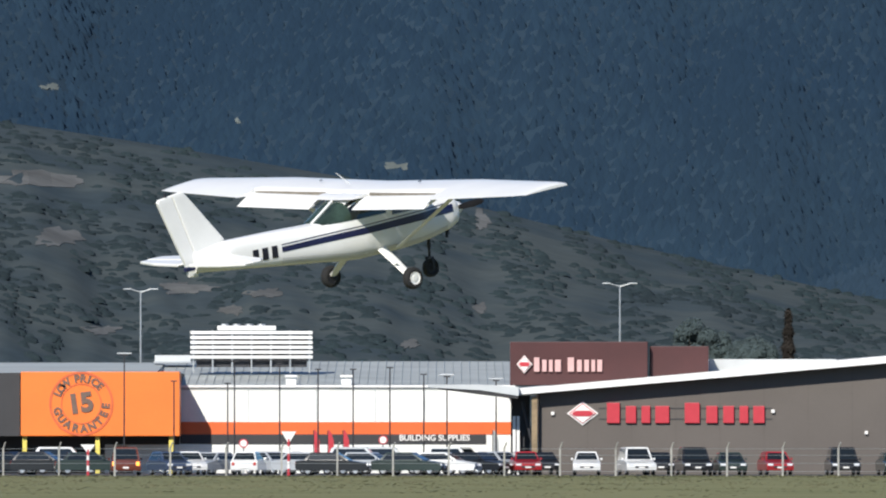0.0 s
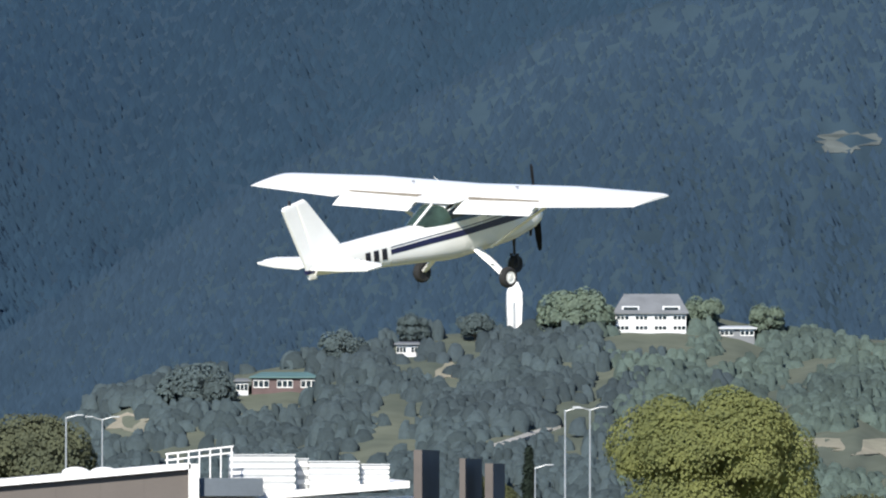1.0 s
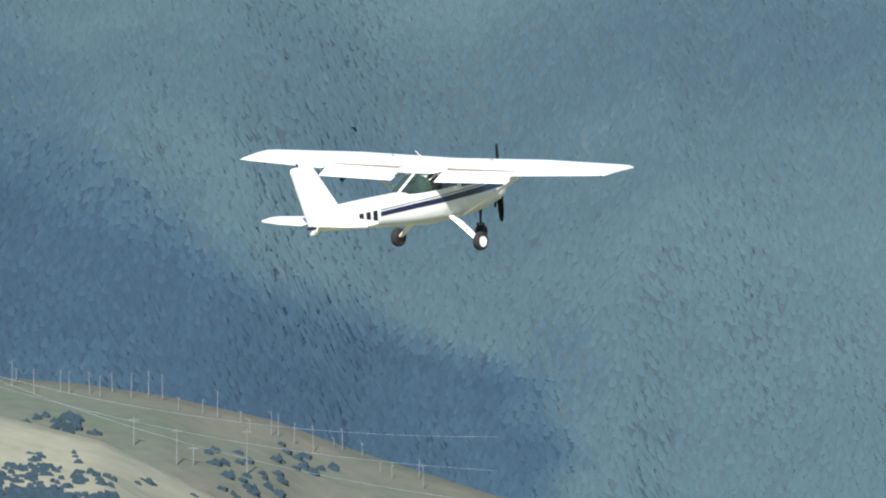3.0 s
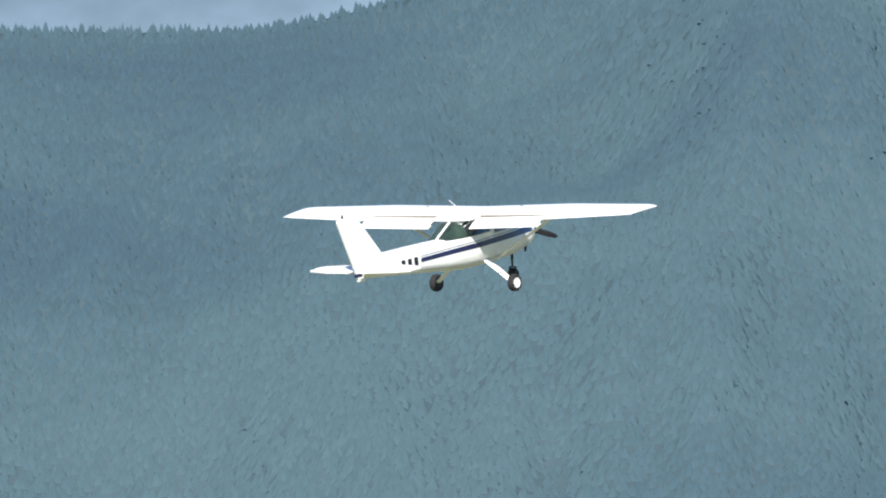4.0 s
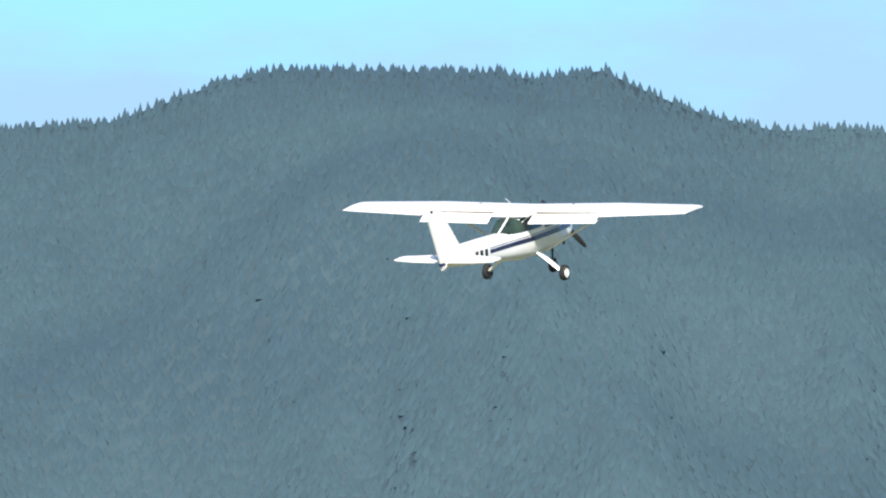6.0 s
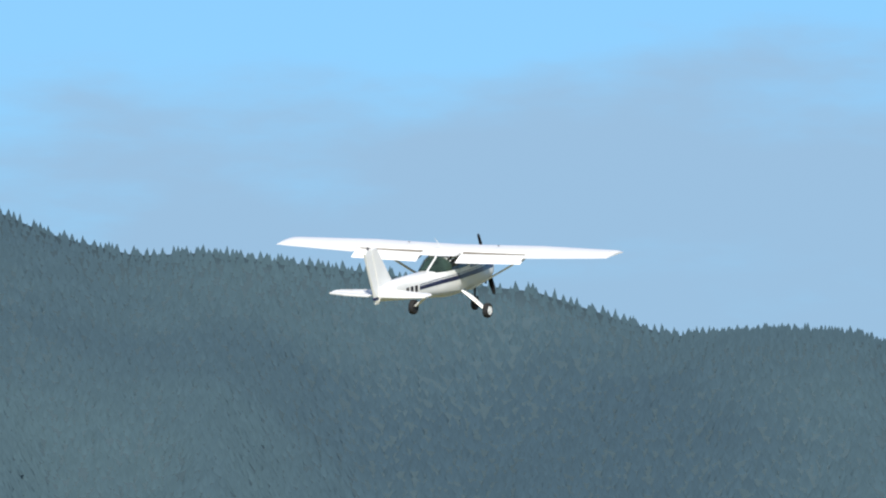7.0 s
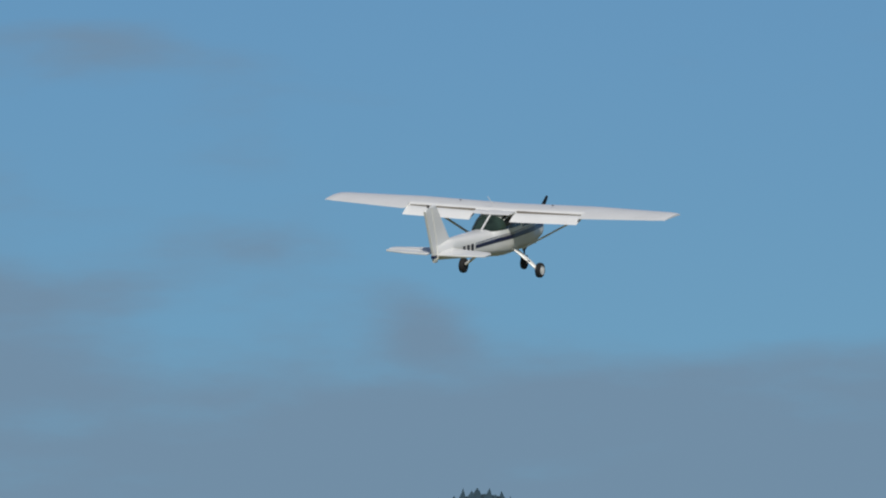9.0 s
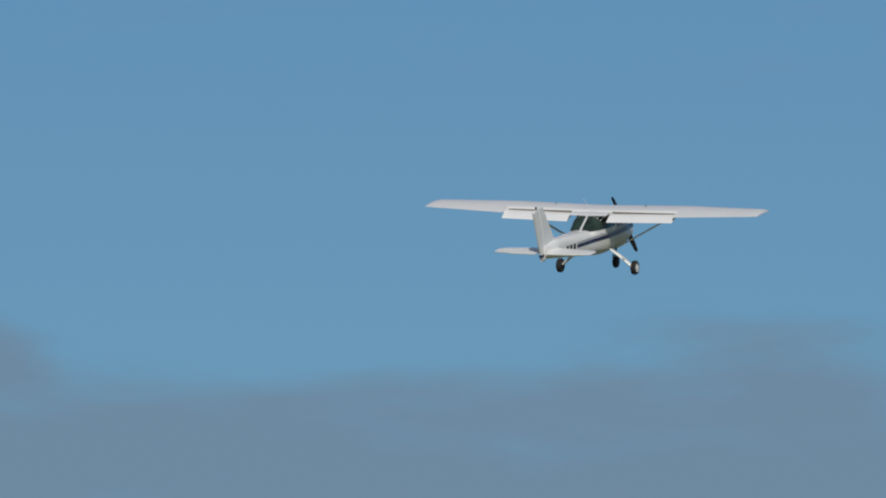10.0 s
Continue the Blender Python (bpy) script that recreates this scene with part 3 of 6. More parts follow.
ok = ~open_ground & uncleared(knoll, u, v)
p, u = p[ok], u[ok]
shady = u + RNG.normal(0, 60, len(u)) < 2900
for sel, mt, seed, lab in ((shady, KNOLL_SHADE, 3, "native bush on the shop side of the knoll, darkened for haze and shade"), (~shady, KNOLL_LEAF, 4, "mixed native bush on the knoll")):
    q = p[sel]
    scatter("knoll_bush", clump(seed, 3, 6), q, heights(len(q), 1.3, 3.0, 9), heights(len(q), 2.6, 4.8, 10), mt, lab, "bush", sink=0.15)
p, u = stand(foot, -800, 2300, 0.02, 1.0, 10000, 18, patchy(180, 240, 80, -0.3))
p = p[uncleared(foot, u, sight_v(p))]
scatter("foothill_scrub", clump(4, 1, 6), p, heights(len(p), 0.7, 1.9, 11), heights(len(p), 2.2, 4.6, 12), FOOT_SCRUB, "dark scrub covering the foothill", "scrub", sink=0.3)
# ---- the aeroplane: x forward, y to its left, z up; origin at the wing's leading edge ----
STATIONS = [  # x, half width, top, bottom
    (1.22, 0.20, -0.62, -0.98), (1.12, 0.34, -0.55, -1.05), (0.90, 0.42, -0.49, -1.13), (0.35, 0.49, -0.43, -1.22), (0.10, 0.52, -0.24, -1.25), (-0.25, 0.53, -0.03, -1.27),
    (-1.30, 0.53, -0.06, -1.28), (-1.62, 0.48, -0.17, -1.26), (-2.15, 0.40, -0.47, -1.19), (-3.20, 0.30, -0.43, -1.07), (-4.35, 0.17, -0.40, -0.94), (-5.08, 0.075, -0.48, -0.86)]
SX = np.array([s[0] for s in STATIONS][::-1])


def hull_at(x):
    return [float(np.interp(x, SX, np.array([s[k] for s in STATIONS][::-1]))) for k in (1, 2, 3)]


def hull_y(x, z, e=3.2):
    hw, zt, zb = hull_at(x)
    q = min(1.0, abs(2 * (z - (zt + zb) / 2) / (zt - zb)))
    return hw * (1 - q ** e) ** (1 / e)


def hull():
    rings = []
    for x in sorted({*SX, *np.linspace(1.2, -5.0, 40)}, reverse=True):
        hw, zt, zb = hull_at(x)
        ring = []
        for k in range(32):
            a = 2 * math.pi * k / 32
            c, s = math.cos(a), math.sin(a)
            q = (abs(c) ** 3.2 + abs(s) ** 3.2) ** (-1 / 3.2)
            ring.append((x, hw * q * c, (zt + zb) / 2 + (zt - zb) / 2 * q * s))
        rings.append(ring)
    return loft(bmesh.new(), rings)


def hull_patch(x0, x1, lo, hi, side, off=0.006, nx=14, nz=4):
    """A skin lying on the hull between two heights, which may be functions of x."""
    bm = bmesh.new()
    grid = []
    for i in range(nx + 1):
        x = x0 + (x1 - x0) * i / nx
        a, b = (lo(x) if callable(lo) else lo), (hi(x) if callable(hi) else hi)
        grid.append([bm.verts.new((x, side * (hull_y(x, a + (b - a) * j / nz) + off), a + (b - a) * j / nz)) for j in range(nz + 1)])
    for i in range(nx):
        for j in range(nz):
            q = (grid[i][j], grid[i + 1][j], grid[i + 1][j + 1], grid[i][j + 1])
            bm.faces.new(q if side < 0 else q[::-1])
    return bm


def foil(chord, thick, n=14):
    """Points of a cambered section, leading edge at 0, trailing edge at -chord."""
    xs = [0.5 - 0.5 * math.cos(math.pi * k / n) for k in range(n + 1)]

    def t(x):
        return 5 * thick * (0.2969 * math.sqrt(x) - 0.126 * x - 0.3516 * x * x + 0.2843 * x ** 3 - 0.1015 * x ** 4) + 0.0015
    cam_ = [0.02 / 0.16 * (0.8 * x - x * x) if x < 0.4 else 0.02 / 0.36 * (0.2 + 0.8 * x - x * x) for x in xs]
    up = [(-x * chord, (c + t(x)) * chord) for x, c in zip(xs, cam_)]
    dn = [(-x * chord, (c - t(x)) * chord) for x, c in zip(xs, cam_)]
    return up[::-1] + dn[1:]


def wing_half(side, y0, y1, cut=None):
    """cut: fraction of the chord at which the wing ends (in front of a flap)."""
    rings = []
    ys = [y0, y1] if y1 <= 2.62 else [y0, 3.4, 4.2, 4.8, 4.98, 5.07]
    for y in ys:
        f = max(0.0, (y - 2.6) / 2.45)
        le, ch, th = -0.27 * f, 1.63 - 0.53 * f, 0.12 - 0.02 * f
        z = -0.11 + 0.018 * y
        if y > 4.9:
            k = (y - 4.8) / 0.27
            le, ch, th = le - 0.06 * k * k, ch - 0.06 * k * k, th * (1 - 0.55 * k * k)
            z += 0.02 * (1 - k)
        pts = foil(ch, th)
        if cut:
            pts = [(max(px, -ch * cut), pz) for px, pz in pts]
        rings.append([(le + px, side * y, z + pz + 0.02 * px) for px, pz in pts])
    bm = loft(bmesh.new(), rings)
    bmesh.ops.remove_doubles(bm, verts=bm.verts, dist=0.0005)
    return bm


def flap(side, y0, y1, ch, down, gap=0.02, x_hinge=-1.20):
    bm = bmesh.new()
    rings = []
    for y in (y0, y1):
        z = -0.10 + 0.018 * y
        ring = []
        for px, pz in foil(ch, 0.14, 8):
            a = radians(down)
            ring.append((x_hinge - gap + px * math.cos(a) - pz * math.sin(a) * 0, side * y, z - 0.03 * (down > 10) + px * math.sin(a) + pz))
        rings.append(ring)
    return loft(bm, rings)


def surface(pts, thick, axis):
    """A flat tail surface with rounded edges: an outline in x and the other axis ('y' or 'z')."""
    bm = bmesh.new()
    rows = []
    c = Vector((sum(p[0] for p in pts) / len(pts), sum(p[1] for p in pts) / len(pts)))
    for off, k in ((-0.5, 0.90), (-0.42, 0.975), (0, 1.0), (0.42, 0.975), (0.5, 0.90)):
        rows.append([(c.x + (px - c.x) * k, off * thick, c.y + (pz - c.y) * k) if axis == "z" else (c.x + (px - c.x) * k, c.y + (pz - c.y) * k, off * thick) for px, pz in pts])
    return loft(bm, rows)


def wheel_mesh(r, w, n=28):
    """A tyre round the y axis."""
    prof = [(0.55 * r, -0.42 * w), (0.78 * r, -0.5 * w), (0.95 * r, -0.38 * w), (r, -0.12 * w), (r, 0.12 * w), (0.95 * r, 0.38 * w), (0.78 * r, 0.5 * w), (0.55 * r, 0.42 * w)]
    rings = [[(q * math.cos(2 * math.pi * k / n), y, q * math.sin(2 * math.pi * k / n)) for q, y in prof] for k in range(n)]
    return loft(bmesh.new(), rings + rings[:1], closed=True, caps=False)


def rim_mesh(r, w, n=20):
    rings = []
    for q, y in ((0.02, -0.44), (0.25, -0.46), (0.32, -0.34), (0.5, -0.34), (0.58, -0.46), (0.58, 0.46), (0.5, 0.34), (0.32, 0.34), (0.25, 0.46), (0.02, 0.44)):
        rings.append([(q * r * math.cos(2 * math.pi * k / n), y * w, q * r * math.sin(2 * math.pi * k / n)) for k in range(n)])
    return loft(bmesh.new(), rings)


def aeroplane():
    a = thing("aeroplane", pose(0, 282, 7), "white high-wing light aeroplane with a navy stripe, climbing", "aeroplane")
    body = part("fuselage", hull(), PAINT_WHITE, a, smooth=True)
    for side in (-1, 1):
        part("stripe", hull_patch(0.92, -3.20, lambda x: -0.81 + 0.007 * (x + 3.2), lambda x: -0.71 + 0.019 * (x + 3.2), side, nx=40), PAINT_NAVY, body, "navy blue stripe along the side")
        part("pinstripe", hull_patch(0.9, -3.2, lambda x: -0.68 + 0.019 * (x + 3.2), lambda x: -0.662 + 0.019 * (x + 3.2), side, nx=30, nz=1), PAINT_NAVY, body, "thin navy line above the stripe")
        part("side_window", hull_patch(-0.80, -1.603, -0.50, lambda x: min(-0.13, hull_at(x)[1] - 0.05), side, 0.004), WIN_DARK, body, "dark side window")
        part("door_window", hull_patch(0.06, -0.66, -0.56, lambda x: -0.14 if x < -0.3 else -0.14 - 0.45 * (x + 0.3), side, 0.004), WIN_DARK, body, "dark door window")
        part("belly_band", hull_patch(0.75, -3.2, lambda x: hull_at(x)[2] + 0.05, lambda x: hull_at(x)[2] + 0.16, side, 0.003, nx=20), PAINT_CREAM, body, "cream lower panel")
        # the identification letters as plain bars
        for k in range(3):
            x = -3.30 - 0.21 * k
            part("letter_bar", hull_patch(x, x - 0.13, -0.88, -0.66, side, 0.010, nx=2, nz=2), PAINT_BLACK, body, "black letter-sized bar")
        part("letter_bar", hull_patch(-3.95, -4.08, -0.79, -0.75, side, 0.010, nx=2, nz=1), PAINT_BLACK, body, "black dash-sized bar")
    # windscreen, and the rear window that wraps round the end of the cabin in two panes
    bm = bmesh.new()
    rings = []
    for x in (0.33, 0.10, -0.2):
        hw, zt, zb = hull_at(x)
        rings.append([(x + 0.005, y * 1.005, (zt + zb) / 2 + (zt - zb) / 2 * (1 - abs(y / hw) ** 3.2) ** (1 / 3.2) + 0.008) for y in [(k / 8 - 1) * hw * 0.93 for k in range(17)]])
    loft(bm, rings, closed=False)
    part("windscreen", bm, WIN_DARK, body, "curved cabin window", smooth=True)
    for side in (-1, 1):
        bm = bmesh.new()
        rings = []
        for k in range(9):
            x = -1.60 - 0.55 * k / 8
            hw, zt, zb = hull_at(x)
            mid, half = (zt + zb) / 2, (zt - zb) / 2
            sill = min(-0.50, zt - 0.015)
            ring = []
            for e in range(15):
                c, sn = math.cos(math.pi / 2 * e / 14), math.sin(math.pi / 2 * e / 14)
                q = (c ** 3.2 + sn ** 3.2) ** (-1 / 3.2)
                z = mid + half * q * sn
                if z < sill:
                    q2 = (sill - mid) / half
                    ring.append((x, side * (hw * (1 - q2 ** 3.2) ** (1 / 3.2) + 0.007), sill))
                else:
                    ring.append((x - 0.004, side * (hw * q * c + 0.007), z + 0.007))
            rings.append(ring)
        loft(bm, rings, closed=False)
        part("rear_window", bm, REAR_GLASS, body, "greenish wrap-round rear window", smooth=True)
        part("pinstripe", hull_patch(-4.10, -4.95, lambda x: -0.70 + 0.019 * (x + 3.2), lambda x: -0.682 + 0.019 * (x + 3.2), side, 0.008, nx=8, nz=1), PAINT_NAVY, body, "thin navy line above the stripe")
    bm = bmesh.new()
    tube(bm, (-1.60, 0, -0.14), (-2.17, 0, -0.465), 0.026)
    part("window_post", bm, PAINT_WHITE, body, "white post dividing the rear window")
    # wings
    for side, nm in ((1, "wing"), (-1, "wing")):
        part(nm, wing_half(side, 2.6, 5.07), PAINT_WHITE, a, "white outer wing panel", smooth=True)
        inner = part("wing_root", wing_half(side, 0.0, 2.6, cut=0.735), PAINT_WHITE, a, "white inner wing panel", smooth=True)
        part("wing_root_fillet", flap(side, 0.0, 0.56, 0.43, 3, 0.0), PAINT_WHITE, inner, smooth=True)
        part("flap_slot", boxed(-1.226, -1.202, min(side * 0.62, side * 2.56), max(side * 0.62, side * 2.56), -0.112, -0.050), SLOT_SHADE, inner, "brown strip painted as the shade in the flap gap")
        part("flap", flap(side, 0.60, 2.598, 0.48, 21, 0.036), PAINT_WHITE, inner, "white flap lowered a little", smooth=True)
        bm = bmesh.new()
        rings = []
        for c in ((-0.58, side * 0.50, -1.17), (-0.62, side * 2.42, -0.12)):
            rings.append([(c[0] + 0.07 * math.cos(2 * math.pi * k / 12), c[1], c[2] + 0.028 * math.sin(2 * math.pi * k / 12)) for k in range(12)])
        loft(bm, rings)
        part("wing_strut", bm, PAINT_WHITE, a, "white streamlined wing strut", smooth=True)
        # landing gear
        bm = bmesh.new()
        rings = []
        for c, wd in (((-0.92, 0.42, -1.15), 0.115), ((-0.90, 0.80, -1.44), 0.10), ((-0.89, 1.06, -1.655), 0.085)):
            rings.append([(c[0] + wd * math.cos(2 * math.pi * k / 10), side * (c[1] + 0.022 * math.sin(2 * math.pi * k / 10)), c[2] + 0.03 * math.sin(2 * math.pi * k / 10)) for k in range(10)])
        loft(bm, rings)
        leg = part("main_gear_leg", bm, PAINT_WHITE, a, "white sprung landing-gear leg")
        bm = bmesh.new()
        tube(bm, (-0.98, side * 0.72, -1.36), (-0.99, side * 0.86, -1.40), 0.012)
        box(bm, -1.03, -0.97, side * 0.86 - 0.04, side * 0.86 + 0.04, -1.405, -1.395)
        part("step", bm, PAINT_WHITE, leg, "small boarding step")
        wh = part("main_wheel", wheel_mesh(0.205, 0.155), RUBBER, a, "black tyre of the main wheel", smooth=True)
        wh.location = (-0.89, side * 1.14, -1.69)
        rim = part("rim", rim_mesh(0.205, 0.08), PAINT_WHITE, wh, "white wheel hub")
        rim.location.y = side * 0.038
        rim = part("brake_disc", rim_mesh(0.205, 0.07), DARK, wh, "dark brake side of the wheel")
        rim.location.y = -side * 0.042
        bm = bmesh.new()
        tube(bm, (-0.89, side * 1.04, -1.68), (-0.89, side * 1.15, -1.69), 0.03)
        part("axle", bm, DARK, leg)
    # nose gear
    bm = bmesh.new()
    tube(bm, (0.62, 0, -1.05), (0.58, 0, -1.40), 0.035)
    tube(bm, (0.58, 0, -1.38), (0.565, 0, -1.58), 0.025)
    strut = part("nose_strut", bm, DARK, a, "dark nose-wheel strut")
    bm = bmesh.new()
    for s in (-1, 1):
        box(bm, 0.535, 0.59, s * 0.085 - 0.008, s * 0.085 + 0.008, -1.79, -1.56)
    box(bm, 0.535, 0.59, -0.09, 0.09, -1.58, -1.56)
    part("fork", bm, DARK, strut)
    wh = part("nose_wheel", wheel_mesh(0.175, 0.125), RUBBER, a, "black tyre of the nose wheel", smooth=True)
    wh.location = (0.56, 0, -1.77)
    part("rim", rim_mesh(0.175, 0.12), DARK, wh, "dark wheel hub")
    bm = bmesh.new()
    tube(bm, (0.95, -0.17, -1.08), (0.88, -0.18, -1.26), 0.03)
    part("exhaust_pipe", bm, DARK, body, "dark exhaust stub")
    # tail
    fin = part("fin", surface([(-4.30, -0.38), (-5.10, 0.60), (-5.17, 0.66), (-5.42, 0.635), (-4.98, -0.72), (-4.6, -0.60)], 0.10, "z"), PAINT_WHITE, a, "white swept tail fin", smooth=False)
    part("rudder", surface([(-5.43, 0.632), (-5.74, 0.60), (-5.77, 0.55), (-5.28, -0.70), (-5.22, -0.92), (-5.02, -0.94), (-4.99, -0.72)], 0.075, "z"), PAINT_WHITE, a, "white rudder")
    bm = boxed(-5.29, -4.99, -0.042, 0.042, -0.80, -0.72)
    part("rudder_band", bm, PAINT_NAVY, a, "navy band on the rudder")
    bm = bmesh.new()
    tube(bm, (-5.55, 0, 0.62), (-5.55, 0, 0.70), 0.035, 0.02)
    part("beacon", bm, DARK, fin, "small dark beacon")
    for s in (-1, 1):
        st = part("tailplane", surface([(-4.28, s * 0.08), (-4.62, s * 1.40), (-4.72, s * 1.47), (-4.93, s * 1.47), (-4.88, s * 0.08)], 0.075, "y"), PAINT_WHITE, a, "white tailplane")
        st.location.z = -0.68
        el = part("elevator", surface([(-4.89, s * 0.10), (-4.94, s * 1.47), (-5.10, s * 1.47), (-5.27, s * 0.9), (-5.33, s * 0.14)], 0.055, "y"), PAINT_WHITE, a, "white elevator")
        el.location.z = -0.68
    # aerials
    bm = bmesh.new()
    tube(bm, (-0.95, 0.22, 0.06), (-1.20, 0.26, 0.30), 0.010, 0.006, 6)
    part("aerial", bm, PAINT_WHITE, a, "thin whip aerial on the wing roof")
    for y in (-1.45, 1.3):
        bm = bmesh.new()
        tube(bm, (-0.7, y, 0.07), (-0.7, y, 0.082), 0.035, 0.03)
        part("fuel_cap", bm, DARK, a, "dark fuel cap on the wing")
    # propeller
    pr = new("propeller")
    pr.parent = a
    pr.location = (1.30, 0, -0.79)
    tagged(pr, "two-bladed propeller with a white spinner")
    bm = bmesh.new()
    rings = [[(x, r * math.cos(2 * math.pi * k / 18), r * math.sin(2 * math.pi * k / 18)) for k in range(18)] for x, r in ((-0.10, 0.15), (0.0, 0.145), (0.10, 0.11), (0.18, 0.055), (0.21, 0.01))]
    loft(bm, rings)
    part("spinner", bm, PAINT_WHITE, pr, smooth=True)
    for s in (-1, 1):
        bm = bmesh.new()
        rings = []
        for r, wd, tw in ((0.10, 0.09, 50), (0.30, 0.14, 36), (0.60, 0.135, 22), (0.80, 0.10, 15), (0.86, 0.05, 13)):
            a0 = radians(tw)
            ring = []
            for k in range(10):
                q, e = math.cos(2 * math.pi * k / 10) * wd / 2, math.sin(2 * math.pi * k / 10) * 0.013
                ring.append((q * math.sin(a0) + e * math.cos(a0), s * (q * math.cos(a0) - e * math.sin(a0)), s * r))
            rings.append(ring)
        loft(bm, rings)
        part("blade", bm, BLADE_BLACK, pr, "dark propeller blade", smooth=True)
    return a, pr


# opaque pane; its green stands for the lit cabin seen through glass
REAR_GLASS = mat("rear_cabin_glass", (0.036, 0.060, 0.046), 0.10, var=0.25, scale=2.5, spec=0.5, color2=(0.018, 0.028, 0.022))
plane, propeller = aeroplane()

# ---- the shops across the airfield ----
def bx(u, y):
    return y * math.tan((u - 784) / F)


def bz(v, y):
    return EYE.z + y * (HORIZON - v) / F


def slab(name, u0, u1, v0, v1, y, depth, material, parent=None, label="", bevel=0.0):
    """A block whose front stands at distance y, between two bearings and two heights."""
    return part(name, boxed(bx(u0, y), bx(u1, y), y, y + depth, bz(v1, y), bz(v0, y), bevel), material, parent, label)
WALL_WHITE = mat("white_cladding", (0.84, 0.83, 0.78), 0.55, var=0.05, scale=0.4)
FIN_BROWN = mat("fin_wall_brown", (0.10, 0.085, 0.075), 0.7, var=0.1, scale=0.6, fine=5)
WALL_BROWN = mat("brown_panel_wall", (0.112, 0.096, 0.084), 0.7, var=0.06, scale=0.3, fine=5)
MAROON = mat("maroon_panel", (0.066, 0.018, 0.017), 0.5, var=0.08, scale=0.6)
ORANGE = mat("orange_sign_panel", (0.85, 0.195, 0.030), 0.45, var=0.04, scale=0.5)
ORANGE_BAND = mat("orange_band", (0.72, 0.13, 0.025), 0.5, var=0.05, scale=0.5)
GREY_CLAD = mat("blue_grey_cladding", (0.095, 0.115, 0.135), 0.6, var=0.1, scale=0.5)
CHARCOAL = mat("charcoal_cladding", (0.035, 0.034, 0.036), 0.6, var=0.1, scale=0.5)
STAMP_GREY = mat("stamp_ink", (0.16, 0.10, 0.075), 0.6, var=0.1)
STAMP_RED = mat("stamp_ring", (0.62, 0.12, 0.035), 0.6, var=0.06)
SIGN_RED = mat("red_sign_letters", (0.50, 0.040, 0.055), 0.4, var=0.04)
SIGN_WHITE = mat("white_sign", (0.82, 0.80, 0.76), 0.45, var=0.03)
SIGN_PINK = mat("pale_sign_letters", (0.62, 0.38, 0.36), 0.45, var=0.05)
ROOF_GREY = mat("grey_roof_sheet", (0.41, 0.43, 0.41), 0.55, 0.0, var=0.12, scale=0.2, fine=2)
ROOF_PALE = mat("pale_roof_sheet", (0.55, 0.57, 0.57), 0.5, 0.1, var=0.08, scale=0.2)
# casing greyed so that gaps between white slats read as shaded
UNIT_GREY = mat("casing_gap_shade", (0.42, 0.43, 0.43), 0.5, 0.1, var=0.1, scale=0.5)
TRIM_WHITE = mat("white_trim", (0.82, 0.81, 0.78), 0.5, var=0.03)
STEEL = mat("galvanised_steel", (0.45, 0.47, 0.48), 0.45, 0.6, var=0.12, scale=2)
PALE_STEEL = mat("weathered_steel", (0.42, 0.46, 0.50), 0.6, 0.1, var=0.1, scale=1)
POLE_DARK = mat("dark_pole", (0.03, 0.03, 0.033), 0.6, var=0.1)
TIMBER = mat("timber_post", (0.30, 0.22, 0.13), 0.8, var=0.2, scale=2)
CONCRETE = mat("concrete", (0.36, 0.35, 0.32), 0.85, var=0.15, scale=1.2, bump=0.004)
BLOCK_TAN = mat("tan_blockwork", (0.25, 0.235, 0.185), 0.85, var=0.15, scale=1.0)
ASPHALT = mat("asphalt", (0.055, 0.055, 0.057), 0.9, var=0.2, scale=0.3, fine=8)
# near-black colour that stands for the shade inside
SHADOW_IN = mat("painted_dimness", (0.05, 0.05, 0.055), 0.8, var=0.2)
YELLOW = mat("yellow_post", (0.75, 0.62, 0.12), 0.5, var=0.06)
HEADLAMP = mat("lamp_lens", (0.75, 0.76, 0.78), 0.12, var=0.03, spec=0.8)
TAIL_LAMP = mat("red_lens", (0.45, 0.02, 0.015), 0.2, var=0.05)
AMBER = mat("amber_lens", (0.85, 0.30, 0.04), 0.25, var=0.05)
b = AMBER.node_tree.nodes["Principled BSDF"]      # lit lamps
b.inputs["Emission Color"].default_value, b.inputs["Emission Strength"].default_value = (1.0, 0.32, 0.05, 1), 2.5
HOUSE_WHITE = mat("house_weatherboard", (0.62, 0.63, 0.64), 0.6, var=0.08, scale=0.6)
HOUSE_RED = mat("house_brick", (0.115, 0.078, 0.075), 0.8, var=0.15, scale=1)
ROOF_TEAL = mat("green_roof_iron", (0.085, 0.16, 0.155), 0.6, var=0.1, scale=0.5)
ROOF_SLATE = mat("grey_roof_tiles", (0.17, 0.18, 0.19), 0.7, var=0.15, scale=0.5)
ROOF_TAN = mat("tan_roof", (0.36, 0.29, 0.20), 0.7, var=0.12, scale=0.5)
ROOF_RED = mat("red_roof_iron", (0.20, 0.075, 0.075), 0.6, var=0.1, scale=0.5)
BARK = mat("bark", (0.10, 0.085, 0.07), 0.9, var=0.2, scale=2)
DEAD_WOOD = mat("bleached_trunk", (0.17, 0.18, 0.18), 0.9, var=0.2, scale=0.6)
# the next four leaf colours are muted, with haze mixed in
HAZE_OLIVE = mat("hazed_olive_leaves", (0.165, 0.180, 0.110), 0.8, var=0.2, scale=0.3, fine=1.5, island=0.1, spec=0.1, color2=(0.125, 0.142, 0.095), leaf=0.5, soft=0.85)
